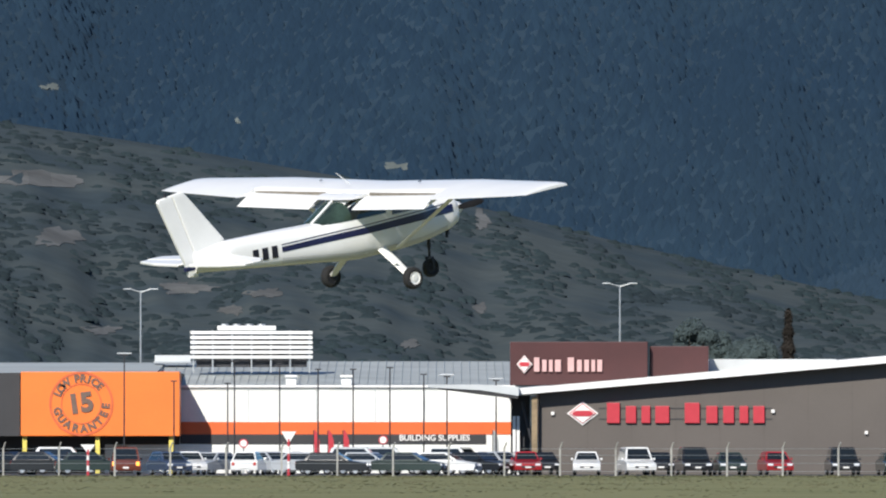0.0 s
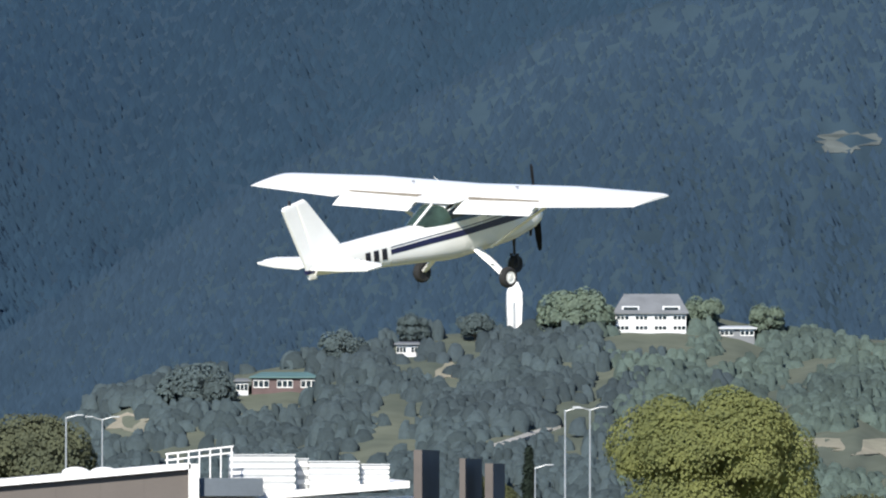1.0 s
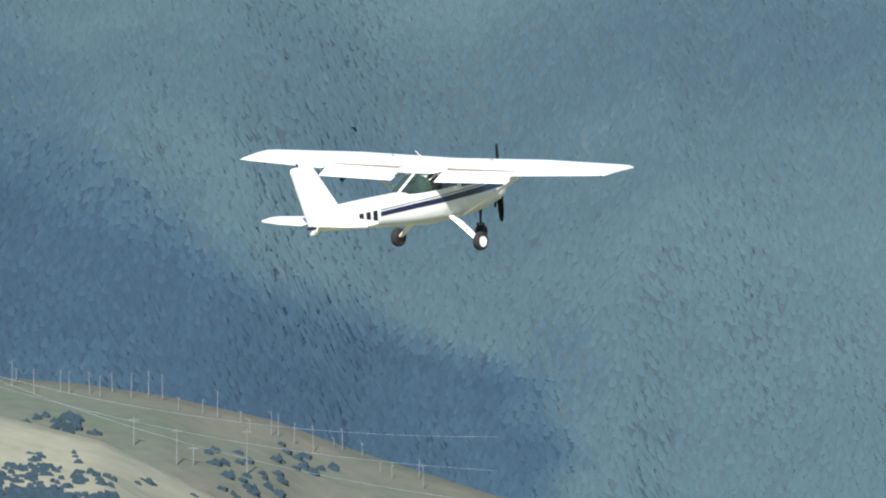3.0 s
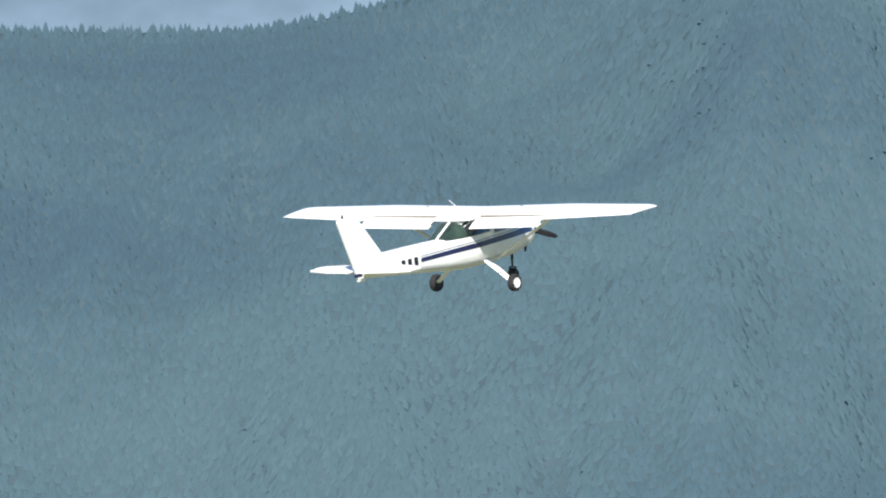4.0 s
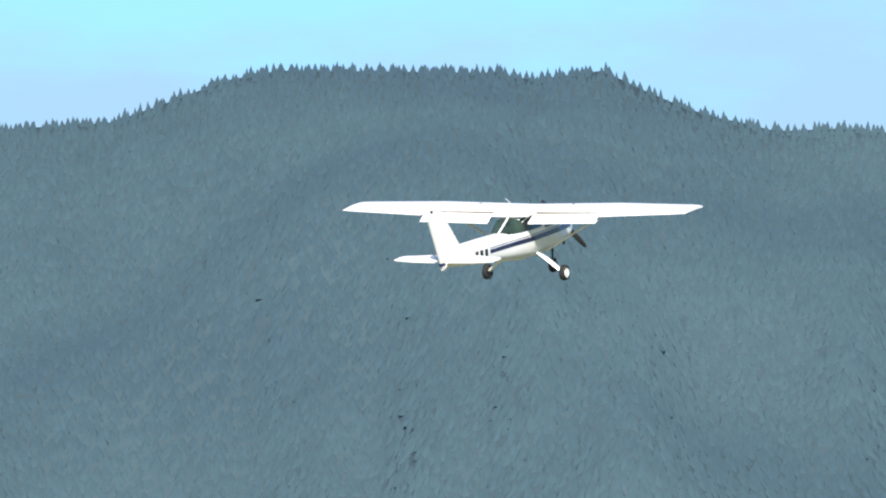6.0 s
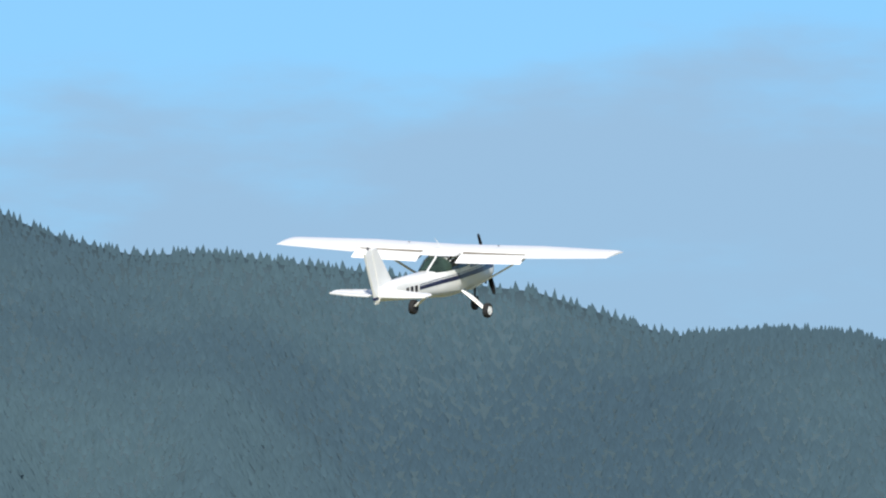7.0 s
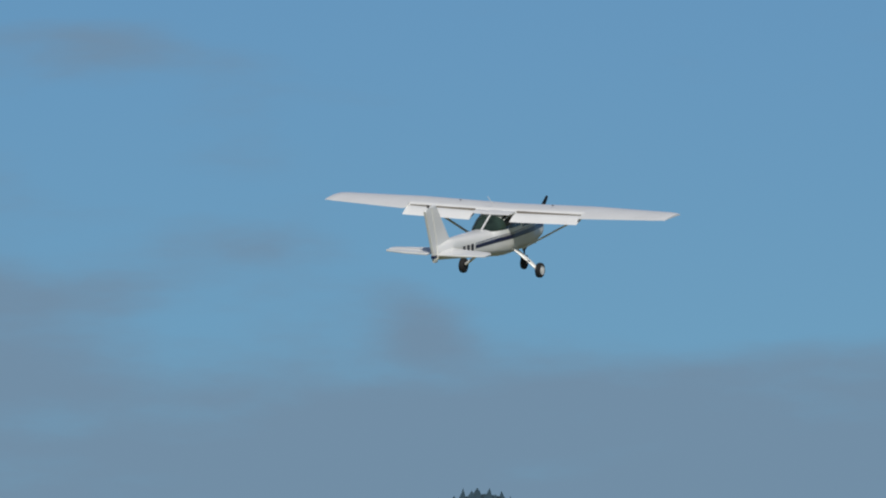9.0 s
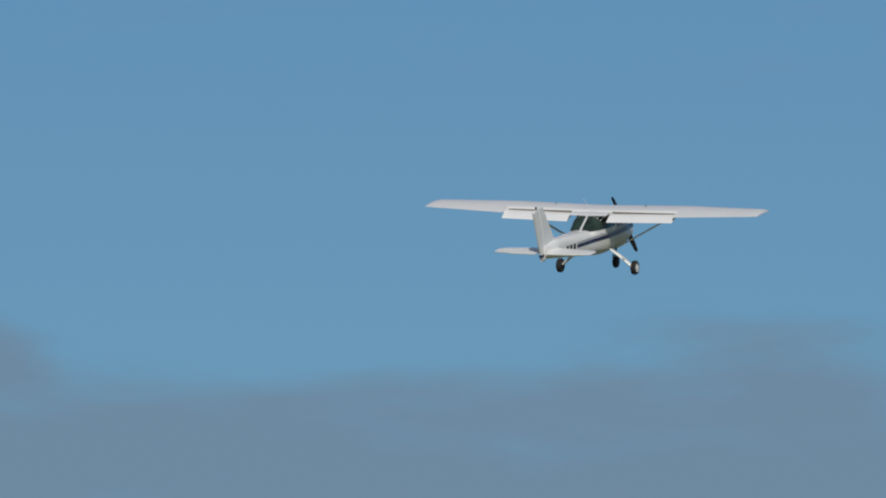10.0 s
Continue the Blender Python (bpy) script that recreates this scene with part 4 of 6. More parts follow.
RUST_LEAF = mat("hazed_autumn_leaves", (0.105, 0.092, 0.080), 0.85, var=0.2, scale=0.3, fine=1.5, island=0.2, spec=0.05, leaf=0.5, soft=0.5)
DULL_LEAF = mat("hazed_green_leaves", (0.215, 0.28, 0.285), 0.85, var=0.18, scale=0.3, fine=1.5, island=0.1, spec=0.05, leaf=0.65, soft=0.85)
DOME_LEAF = mat("hazed_knoll_leaves", (0.31, 0.39, 0.30), 0.8, var=0.18, scale=0.3, fine=1.5, island=0.1, spec=0.08, color2=(0.25, 0.325, 0.26), leaf=0.65, soft=0.85)
BROWN_LEAF = mat("brownish_leaves", (0.33, 0.30, 0.235), 0.8, var=0.2, scale=0.3, fine=1.5, island=0.1, spec=0.08, color2=(0.165, 0.165, 0.132), leaf=0.65, soft=0.85)
BRIGHT_LEAF = mat("spring_leaves", (0.36, 0.385, 0.155), 0.75, var=0.22, scale=0.3, fine=1.5, island=0.1, spec=0.06, color2=(0.28, 0.31, 0.135), leaf=0.65, soft=0.85)
OLIVE_LEAF = mat("olive_leaves", (0.12, 0.128, 0.06), 0.8, var=0.25, scale=0.3, fine=1.5, island=0.4, spec=0.1, color2=(0.085, 0.095, 0.048), leaf=0.4, soft=0.5)


def writing(text, size, place, material, parent, label, thick=0.03, turn=0.0, width=None, bold=0.018):
    """Raised lettering that faces the airfield."""
    cu = bpy.data.curves.new("lettering", "FONT")
    cu.body, cu.size, cu.extrude, cu.align_x, cu.align_y = text, size, thick, "CENTER", "CENTER"
    cu.offset = size * bold
    tmp = new("lettering", cu)
    bpy.context.view_layer.update()
    me = bpy.data.meshes.new_from_object(tmp.evaluated_get(bpy.context.evaluated_depsgraph_get()))
    bpy.data.objects.remove(tmp)
    me.materials.clear()
    me.materials.append(material)
    ob = new("lettering", me)
    ob.parent = parent
    k = 1.0
    if width:
        xs = [v.co.x for v in me.vertices]
        k = width / (max(xs) - min(xs))
    ob.matrix_basis = Matrix.Translation(place) @ pose(0, 0, 0, 90, 0, 0) @ pose(0, 0, 0, 0, 0, turn) @ Matrix.Diagonal((k, 1, 1, 1))
    return tagged(ob, label)


# car park
tagged(part("road", boxed(-75, 130, 952, 1046, -0.3, 0.02), ASPHALT), "grey asphalt car park and access road", "road", kind="structure")

# --- hardware store ---
def hardware_store():
    Y = 1045
    s = thing("hardware_store", pose(0, 0, 0), "large white hardware store with an orange band and grey roof", "shop building")
    slab("wall", 318, 912, 683, 842, Y, 40, WALL_WHITE, s, "white clad wall")
    slab("side_wall", -330, 318, 660, 842, Y + 0.2, 40, CHARCOAL, s, "charcoal front wall")
    slab("orange_stripe", 319, 912, 747, 769, Y - 0.06, 0.06, ORANGE_BAND, s, "orange band along the wall")
    slab("dark_stripe", 319, 860, 769, 786, Y - 0.07, 0.07, CHARCOAL, s, "charcoal band below the orange one")
    writing("BUILDING SUPPLIES", 0.55, (bx(769, Y), Y - 0.10, bz(775.5, Y)), SIGN_WHITE, s, "white lettering on the dark band", width=(832 - 708) / F * Y)
    # roof, rising gently away from the wall
    bm = bmesh.new()
    z0, z1 = bz(684, Y), bz(640, Y + 40)
    rings = []
    for y, z in ((Y - 0.03, z0), (Y + 40, z1)):
        rings.append([(bx(270, Y), y, z), (bx(912, Y), y, z), (bx(912, Y), y, z - 0.25), (bx(270, Y), y, z - 0.25)])
    loft(bm, rings)
    roof = part("roof", bm, ROOF_GREY, s, "ribbed grey metal roof")
    for k in range(40):
        u = 300 + k * 15.2
        bm = bmesh.new()
        tube(bm, (bx(u, Y), Y - 0.02, z0 + 0.02), (bx(u, Y), Y + 39.8, z1 + 0.02), 0.035, n=4)
        part("roof_rib", bm, ROOF_GREY, roof)
    bm = bmesh.new()
    z2, z3 = bz(661, Y), bz(642, Y + 40)
    rings = [[(bx(-330, Y), y, z), (bx(275, Y), y, z), (bx(275, Y), y, z - 0.25), (bx(-330, Y), y, z - 0.25)] for y, z in ((Y - 0.4, z2), (Y + 40, z3))]
    loft(bm, rings)
    part("roof", bm, ROOF_GREY, s, "ribbed grey metal roof")
    slab("gutter", 318, 912, 682, 686, Y - 0.16, 0.12, TRIM_WHITE, s)
    # orange box sign on pillars
    Yb = 1039.5
    b = slab("sign_box", 37, 318, 658, 772, Yb, 5.4, ORANGE, s, "bright orange projecting sign box", 0.05)
    c = Vector((bx(144, Yb), Yb - 0.02, bz(715, Yb)))
    R0 = 57 / F * Yb
    for r0, r1 in ((0.93, 1.0), (0.60, 0.635)):
        bm = bmesh.new()
        n = 56
        rings = []
        for k in range(n):
            a = 2 * math.pi * k / n
            ca, sa = math.cos(a), math.sin(a)
            rings.append([(c.x + R0 * r * ca, c.y + dy, c.z + R0 * r * sa) for r, dy in ((r0, 0.02), (r0, -0.02), (r1, -0.02), (r1, 0.02))])
        loft(bm, rings + rings[:1], caps=False)
        part("stamp_ring", bm, STAMP_RED, b, "red ring of the round stamp")
    writing("15", 1.75, (c.x - 0.05, c.y - 0.02, c.z), STAMP_GREY, b, "dark number 15 in the stamp", turn=8, bold=0.05)
    for text, a0, sgn, span in (("LOW PRICE", 100, -1, 112), ("GUARANTEE", -84, 1, 158)):
        for i, ch in enumerate(text):
            if ch == " ":
                continue
            a = a0 + sgn * (i / (len(text) - 1) - 0.5) * span
            q = radians(a)
            writing(ch, 0.70, (c.x + R0 * 0.78 * math.cos(q), c.y - 0.02, c.z + R0 * 0.78 * math.sin(q)), STAMP_GREY, b, "dark stamp lettering", turn=a - 90 if sgn < 0 else a + 90, bold=0.04)
    slab("dark_sign_end", -60, 35.5, 660, 772, Yb + 0.3, 5.1, CHARCOAL, s, "charcoal end of the sign box")
    for u in (44, 173, 303):
        slab("pillar", u - 4, u + 4, 772, 839, Yb + 0.4, 0.35, YELLOW, s, "pale yellow pillar", 0.03)
    slab("shop_window", 60, 160, 792, 836, Y + 0.1, 0.08, WIN_DARK, s, "dark shopfront glass")
    slab("shopfront", 186, 318, 787, 838, Y + 0.1, 0.08, WALL_WHITE, s, "pale lower wall behind the pillars")
    # flat dark panel in place of a shaded opening
    slab("shop_door", 206, 236, 796, 838, Y + 0.02, 0.06, SHADOW_IN, s, "dark panel painted as a shaded entrance")
    slab("poster", 282, 299, 803, 834, Yb + 1.0, 0.1, SIGN_WHITE, s, "white notice board")
    for u in (440, 560, 664, 752):
        slab("wall_joint", u - 0.6, u + 0.6, 690, 746, Y - 0.02, 0.02, STEEL, s)
    return s


hardware_store()


def louvre_rack(u0, u1, v0, v1, y, rows, label):
    """Rooftop plant behind a screen of white slats."""
    r = thing("plant_screen", pose(bx((u0 + u1) / 2, y), y, bz(v1, y)), label, "rooftop plant")
    w, h = (u1 - u0) / F * y, (v1 - v0) / F * y
    part("plant", boxed(-w / 2 + 0.4, w / 2 - 0.4, 0.6, 2.5, -0.5, h * 0.8), SHADOW_IN, r, "plant behind the slats, painted dim")
    for k in range(rows):
        z = h * (k + 0.25) / rows
        part("slat", boxed(-w / 2, w / 2, 0, 0.12, z, z + h / rows * 0.6, 0.01), TRIM_WHITE, r)
        part("slat", boxed(w / 2 - 0.12, w / 2, 0.13, 2.6, z, z + h / rows * 0.6), TRIM_WHITE, r)
    for k in range(7):
        x = -w / 2 + 0.2 + (w - 0.4) * k / 6
        part("upright", boxed(x - 0.05, x + 0.05, 0.125, 0.22, -0.9, h), STEEL, r)
    part("upper_unit", boxed(-w * 0.28, w * 0.2, 0.3, 1.8, h + 0.01, h + 0.32, 0.03), TRIM_WHITE, r)
    for k in range(4):
        x = -w * 0.22 + k * w * 0.1
        part("fan_cowl", tube(bmesh.new(), (x, 1, h + 0.33), (x, 1, h + 0.45), 0.28, 0.26, 12), STEEL, r)
    return r


louvre_rack(337, 553, 585, 637, 1062, 6, "white louvred plant screen on the grey roof")
slab_unit = thing("roof_unit", pose(0, 0, 0), "low white duct on the grey roof", "rooftop plant")
slab("casing", 274, 337, 629, 641, 1075, 3, ROOF_PALE, slab_unit)
slab("flange", 272, 339, 640, 643, 1074.8, 3.4, STEEL, slab_unit)
for u in (515, 613):
    vent = thing("roof_vent", pose(0, 0, 0), "small white ventilator at the roof edge", "roof vent", "roof vents")
    slab("stem", u - 9, u + 9, 668, 686, 1047, 0.9, TRIM_WHITE, vent, bevel=0.03)
    slab("cap", u - 11, u + 11, 664, 668, 1046.8, 1.2, TRIM_WHITE, vent, bevel=0.03)


# --- supermarket ---
def diamond(u, v, hw, hh, y, parent):
    for s, m, d, flat in ((1.0, SIGN_WHITE, 0.0, 1.0), (0.86, SIGN_RED, 0.04, 1.0), (0.78, SIGN_WHITE, 0.08, 1.0), (0.70, SIGN_RED, 0.12, 0.34)):
        bm = bmesh.new()
        cx, cz = bx(u, y), bz(v, y)
        a, b = hw / F * y * s, hh / F * y * s
        pts = [(-a, 0), (-a * (1 - flat), b * flat), (a * (1 - flat), b * flat), (a, 0), (a * (1 - flat), -b * flat), (-a * (1 - flat), -b * flat)]
        if flat == 1.0:
            pts = [(-a, 0), (0, b), (a, 0), (0, -b)]
        loft(bm, [[(cx + p, y - 0.1 - d, cz + q) for p, q in pts], [(cx + p, y - 0.07 - d, cz + q) for p, q in pts]])
        part("badge", bm, m, parent, "white and red diamond badge")


def bars(u0, u1, v0, v1, y, material, parent, label):
    """A shop's name as plain bars, one for each letter: two tall capitals lead two words."""
    widths = [1.25, 1, 0.85, 1.35, 0.5, 1.45, 1.1, 1.05, 0.85, 1.1]
    tot = sum(widths) + 0.22 * (len(widths) - 1)
    x = u0
    for k, w in enumerate(widths):
        ww = (u1 - u0) * w / tot
        if k != 4:
            top = v0 if k in (0, 5) else v0 + (v1 - v0) * 0.16
            slab("letter_bar", x, x + ww * 0.80, top, v1, y - 0.22, 0.18, material, parent, label, 0.03)
        x += ww + (u1 - u0) * 0.22 / tot


def roof_v(u):
    return 691 + (u - 905) * (583 - 691) / (2136 - 905)


def supermarket():
    Y = 1000
    s = thing("supermarket", pose(0, 0, 0), "brown supermarket with a rising white-edged roof and red sign", "shop building")
    bm = bmesh.new()
    prof = [(955, 846), (2133, 846), (2133, roof_v(2133) + 6), (955, roof_v(955) + 6)]
    loft(bm, [[(bx(u, Y), y, bz(v, Y) if v < 840 else 0) for u, v in prof] for y in (Y, Y + 45)])
    wall = part("wall", bm, WALL_BROWN, s, "brown panelled wall")
    for k in range(14):
        u = 1040 + 78 * k
        slab("panel_joint", u - 0.5, u + 0.5, roof_v(u) + 14, 839, Y - 0.012, 0.012, FIN_BROWN, wall)
    # roof slab with white fascia, overhanging the wall
    for over, row in ((1.3, ((905, 11), (1300, 12), (1634, 12))), (0.5, ((1634, 12), (1900, 12), (2136, 11)))):
        yo = Y - over
        rings = []
        for u, t in row:
            z1, z0 = bz(roof_v(u) - 2, yo), bz(roof_v(u) + t - 2, yo)
            rings.append([(bx(u, Y), yo, z0), (bx(u, Y), yo, z1), (bx(u, Y), Y + 46, z1 + 0.2), (bx(u, Y), Y + 46, z0)])
        bm = bmesh.new()
        loft(bm, rings)
        part("roof", bm, TRIM_WHITE, s, "white-edged roof slab rising to one end")
    slab("rear_roof", 1255, 1480, 636, 664, Y + 9, 20, ROOF_PALE, s, "pale rear roof", 0.03)
    yo = Y - 1.7
    # wing-like entrance canopy
    bm = bmesh.new()
    loft(bm, [[(bx(u, yo - 1), yo - 1, bz(v0, yo)), (bx(u, yo - 1), yo - 1, bz(v1, yo)), (bx(u, yo - 1), Y + 8, bz(v1, yo)), (bx(u, yo - 1), Y + 8, bz(v0, yo))] for u, v0, v1 in ((757, 681, 686), (850, 681, 691), (918, 685, 701))])
    part("canopy", bm, ROOF_PALE, s, "pale wedge-shaped entrance canopy")
    # shade below the canopy is painted as a charcoal soffit
    bm = bmesh.new()
    loft(bm, [[(bx(u, yo - 1), yo - 0.9, bz(v0, yo)), (bx(u, yo - 1), yo - 0.9, bz(v1, yo)), (bx(u, yo - 1), Y + 7, bz(v1, yo)), (bx(u, yo - 1), Y + 7, bz(v0, yo))] for u, v0, v1 in ((775, 688, 686.5), (850, 698, 691.5), (917, 706, 701.5))])
    part("canopy_soffit", bm, CHARCOAL, s, "underside of the canopy, its shade painted charcoal")
    slab("entrance_wall", 905, 938, 700, 842, Y + 4, 8, CHARCOAL, s, "charcoal entrance wall")
    slab("timber_column", 941, 951, 702, 841, Y - 0.8, 0.35, TIMBER, s, "timber entrance column", 0.02)
    slab("dark_column", 921, 928, 700, 841, Y + 1, 0.4, POLE_DARK, s, "dark entrance column")
    for u in (910, 917):
        slab("white_column", u - 2.5, u + 2.5, 737, 841, Y + 0.4, 0.2, TRIM_WHITE, s, "white door frame")
    bm = bmesh.new()
    tube(bm, (bx(925, Y), Y + 0.2, bz(712, Y)), (bx(946, Y), Y + 0.2, bz(800, Y)), 0.12)
    part("brace", bm, POLE_DARK, s, "slanting dark brace")
    # roof-top sign boxes
    b1 = slab("sign_box", 903, 1146, 605, 682, Y + 2, 6, MAROON, s, "maroon roof-top sign box", 0.04)
    slab("sign_box", 1151, 1254, 613, 672, Y + 3, 6, MAROON, s, "maroon roof-top sign box", 0.04)
    diamond(928, 645, 14, 16, Y + 1.9, b1)
    bars(945, 1068, 633, 658, Y + 2, SIGN_PINK, b1, "pale letter-sized bar")
    diamond(1031, 732, 28, 21, Y, wall)
    bars(1074, 1358, 713, 749, Y, SIGN_RED, wall, "red letter-sized bar")
    slab("sign_rail", 1060, 1366, 741, 743, Y - 0.03, 0.03, CHARCOAL, wall)
    slab("sign_rail", 1060, 1366, 722, 724, Y - 0.03, 0.03, CHARCOAL, wall)
    for u, v in ((978, 732), (1368, 728), (1678, 722), (1990, 718), (1533, 766)):
        slab("wall_lamp", u - 3, u + 3, v - 3, v + 3, Y - 0.2, 0.18, SIGN_WHITE, wall, "small white wall lamp", 0.03)
    # service end
    slab("corner_trim", 2133, 2151, 583, 846, Y - 0.5, 1.0, TRIM_WHITE, s, "white corner post")
    Y2 = 1008
    w = part("service_wall", boxed(bx(2151, Y2), bx(2339, Y2), Y2, Y2 + 0.4, 0, bz(640, Y2)), WALL_WHITE, s, "white service wall")
    slab("service_wall", 2504, 2536, 640, 846, Y2, 0.4, WALL_WHITE, s, "white service wall")
    slab("service_lintel", 2339, 2504, 640, 686, Y2, 0.4, WALL_WHITE, s, "white wall over the loading door")
    slab("bay_back", 2320, 2520, 650, 846, Y2 + 14, 0.3, SHADOW_IN, s, "back of the loading bay, painted dim")
    for u in (2325, 2515):
        slab("bay_side", u - 3, u + 3, 650, 846, Y2 + 0.42, 13.5, SHADOW_IN, s)
    bm = bmesh.new()
    loft(bm, [[(bx(u, Y), Y2 - 1.0, bz(v + 12, Y)), (bx(u, Y), Y2 - 1.0, bz(v, Y)), (bx(u, Y), Y + 30, bz(v, Y) + 0.3), (bx(u, Y), Y + 30, bz(v + 12, Y))] for u, v in ((2151, 632), (2262, 634), (2536, 612))])
    part("service_roof", bm, TRIM_WHITE, s, "white-edged service roof")
    slab("dark_wall_strip", 2158, 2196, 653, 846, Y2 - 0.06, 0.05, CHARCOAL, w, "charcoal strip on the service wall")
    slab("dark_cladding", 2151, 2265, 608, 640, Y + 0.6, 13, GREY_CLAD, s, "blue-grey cladding under the roof plant")
    for u0, wide, deep, v0 in ((2531, 0.56, 4.6, 558), (2612, 0.40, 4.4, 573), (2657, 0.55, 3.2, 582)):
        bm = bmesh.new()
        p0 = Vector((bx(u0, 992), 992, 0))
        p1 = p0 + Vector((0.94, -0.34, 0)) * wide
        back = Vector((0.31, 0.951, 0)) * deep
        loft(bm, [[tuple(q + Vector((0, 0, z))) for q in (p0, p1, p1 + back, p0 + back)] for z in (0.0, bz(v0, 992))])
        part("fin_wall", bm, FIN_BROWN, s, "tall dark brown fin wall")
    slab("fin_gap", 2590, 2614, 652, 846, 1000, 0.3, WALL_WHITE, s, "white panel between the fins")
    return s


supermarket()

# plant on the supermarket roof
def hvac(u0, u1, v0, v1, y, slats, label="white louvred air-handling unit on the roof"):
    h = thing("air_handling_unit", pose(bx((u0 + u1) / 2, y), y, bz(v1, y)), label, "rooftop plant", "roof plant")
    w, t = (u1 - u0) / F * y, (v1 - v0) / F * y
    part("casing", boxed(-w / 2 + 0.04, w / 2 - 0.04, 0.05, 2.0, -0.6, t, 0.04), UNIT_GREY, h)
    for k in range(slats):
        z = t * (k + 0.2) / slats
        part("slat", boxed(-w / 2, w / 2, 0, 0.048, z, z + t / slats * 0.5), TRIM_WHITE, h)
    part("lid", boxed(-w / 2 - 0.05, w / 2 + 0.05, -0.03, 2.05, t + 0.004, t + 0.08, 0.02), ROOF_PALE, h)
    return h


hvac(2205, 2322, 568, 628, 1008, 5)
hvac(2345, 2435, 580, 622, 1009, 4)
hvac(2438, 2488, 585, 618, 1010, 4)
hvac(2325, 2345, 575, 622, 1010, 3)
rail = thing("roof_railing", pose(0, 0, 0), "white pipe railing round the roof hatch", "railing")
for k in range(7):
    u = 2095 + 19 * k
    part("rail_post", tube(bmesh.new(), (bx(u, 1006), 1006, bz(612, 1006)), (bx(u, 1006), 1006, bz(566 - 2.1 * k, 1006)), 0.05, n=6), TRIM_WHITE, rail)
for dv in (0, 11):
    part("rail_bar", tube(bmesh.new(), (bx(2092, 1006), 1006, bz(566 + dv, 1006)), (bx(2212, 1006), 1006, bz(552 + dv, 1006)), 0.06, n=6), TRIM_WHITE, rail)
for u in (1933, 1983, 2092):
    d = thing("roof_dome", pose(bx(u, 1012), 1012, bz(600, 1012)), "low white skylight dome on the roof", "skylight", "skylight domes")
    rings = [[(q * 0.9 * math.cos(2 * math.pi * k / 14), q * 0.9 * math.sin(2 * math.pi * k / 14), z) for k in range(14)] for q, z in ((0.95, -1.2), (0.95, 0.0), (1.0, 0.03), (1.0, 0.15), (0.8, 0.30), (0.45, 0.4), (0.05, 0.43))]
    part("dome", loft(bmesh.new(), rings), TRIM_WHITE, d)
for u in (1620, 1720):
    d = thing("roof_pipe", pose(bx(u, 1010), 1010, bz(roof_v(u) + 8, 1010)), "bent white vent pipe on the roof", "vent pipe", "vent pipes")
    bm = bmesh.new()
    tube(bm, (0, 0, -0.3), (0, 0, 0.42), 0.07)
    tube(bm, (0, 0, 0.4), (-1.6, 0, 0.56), 0.06)
    part("pipe", bm, STEEL, d)


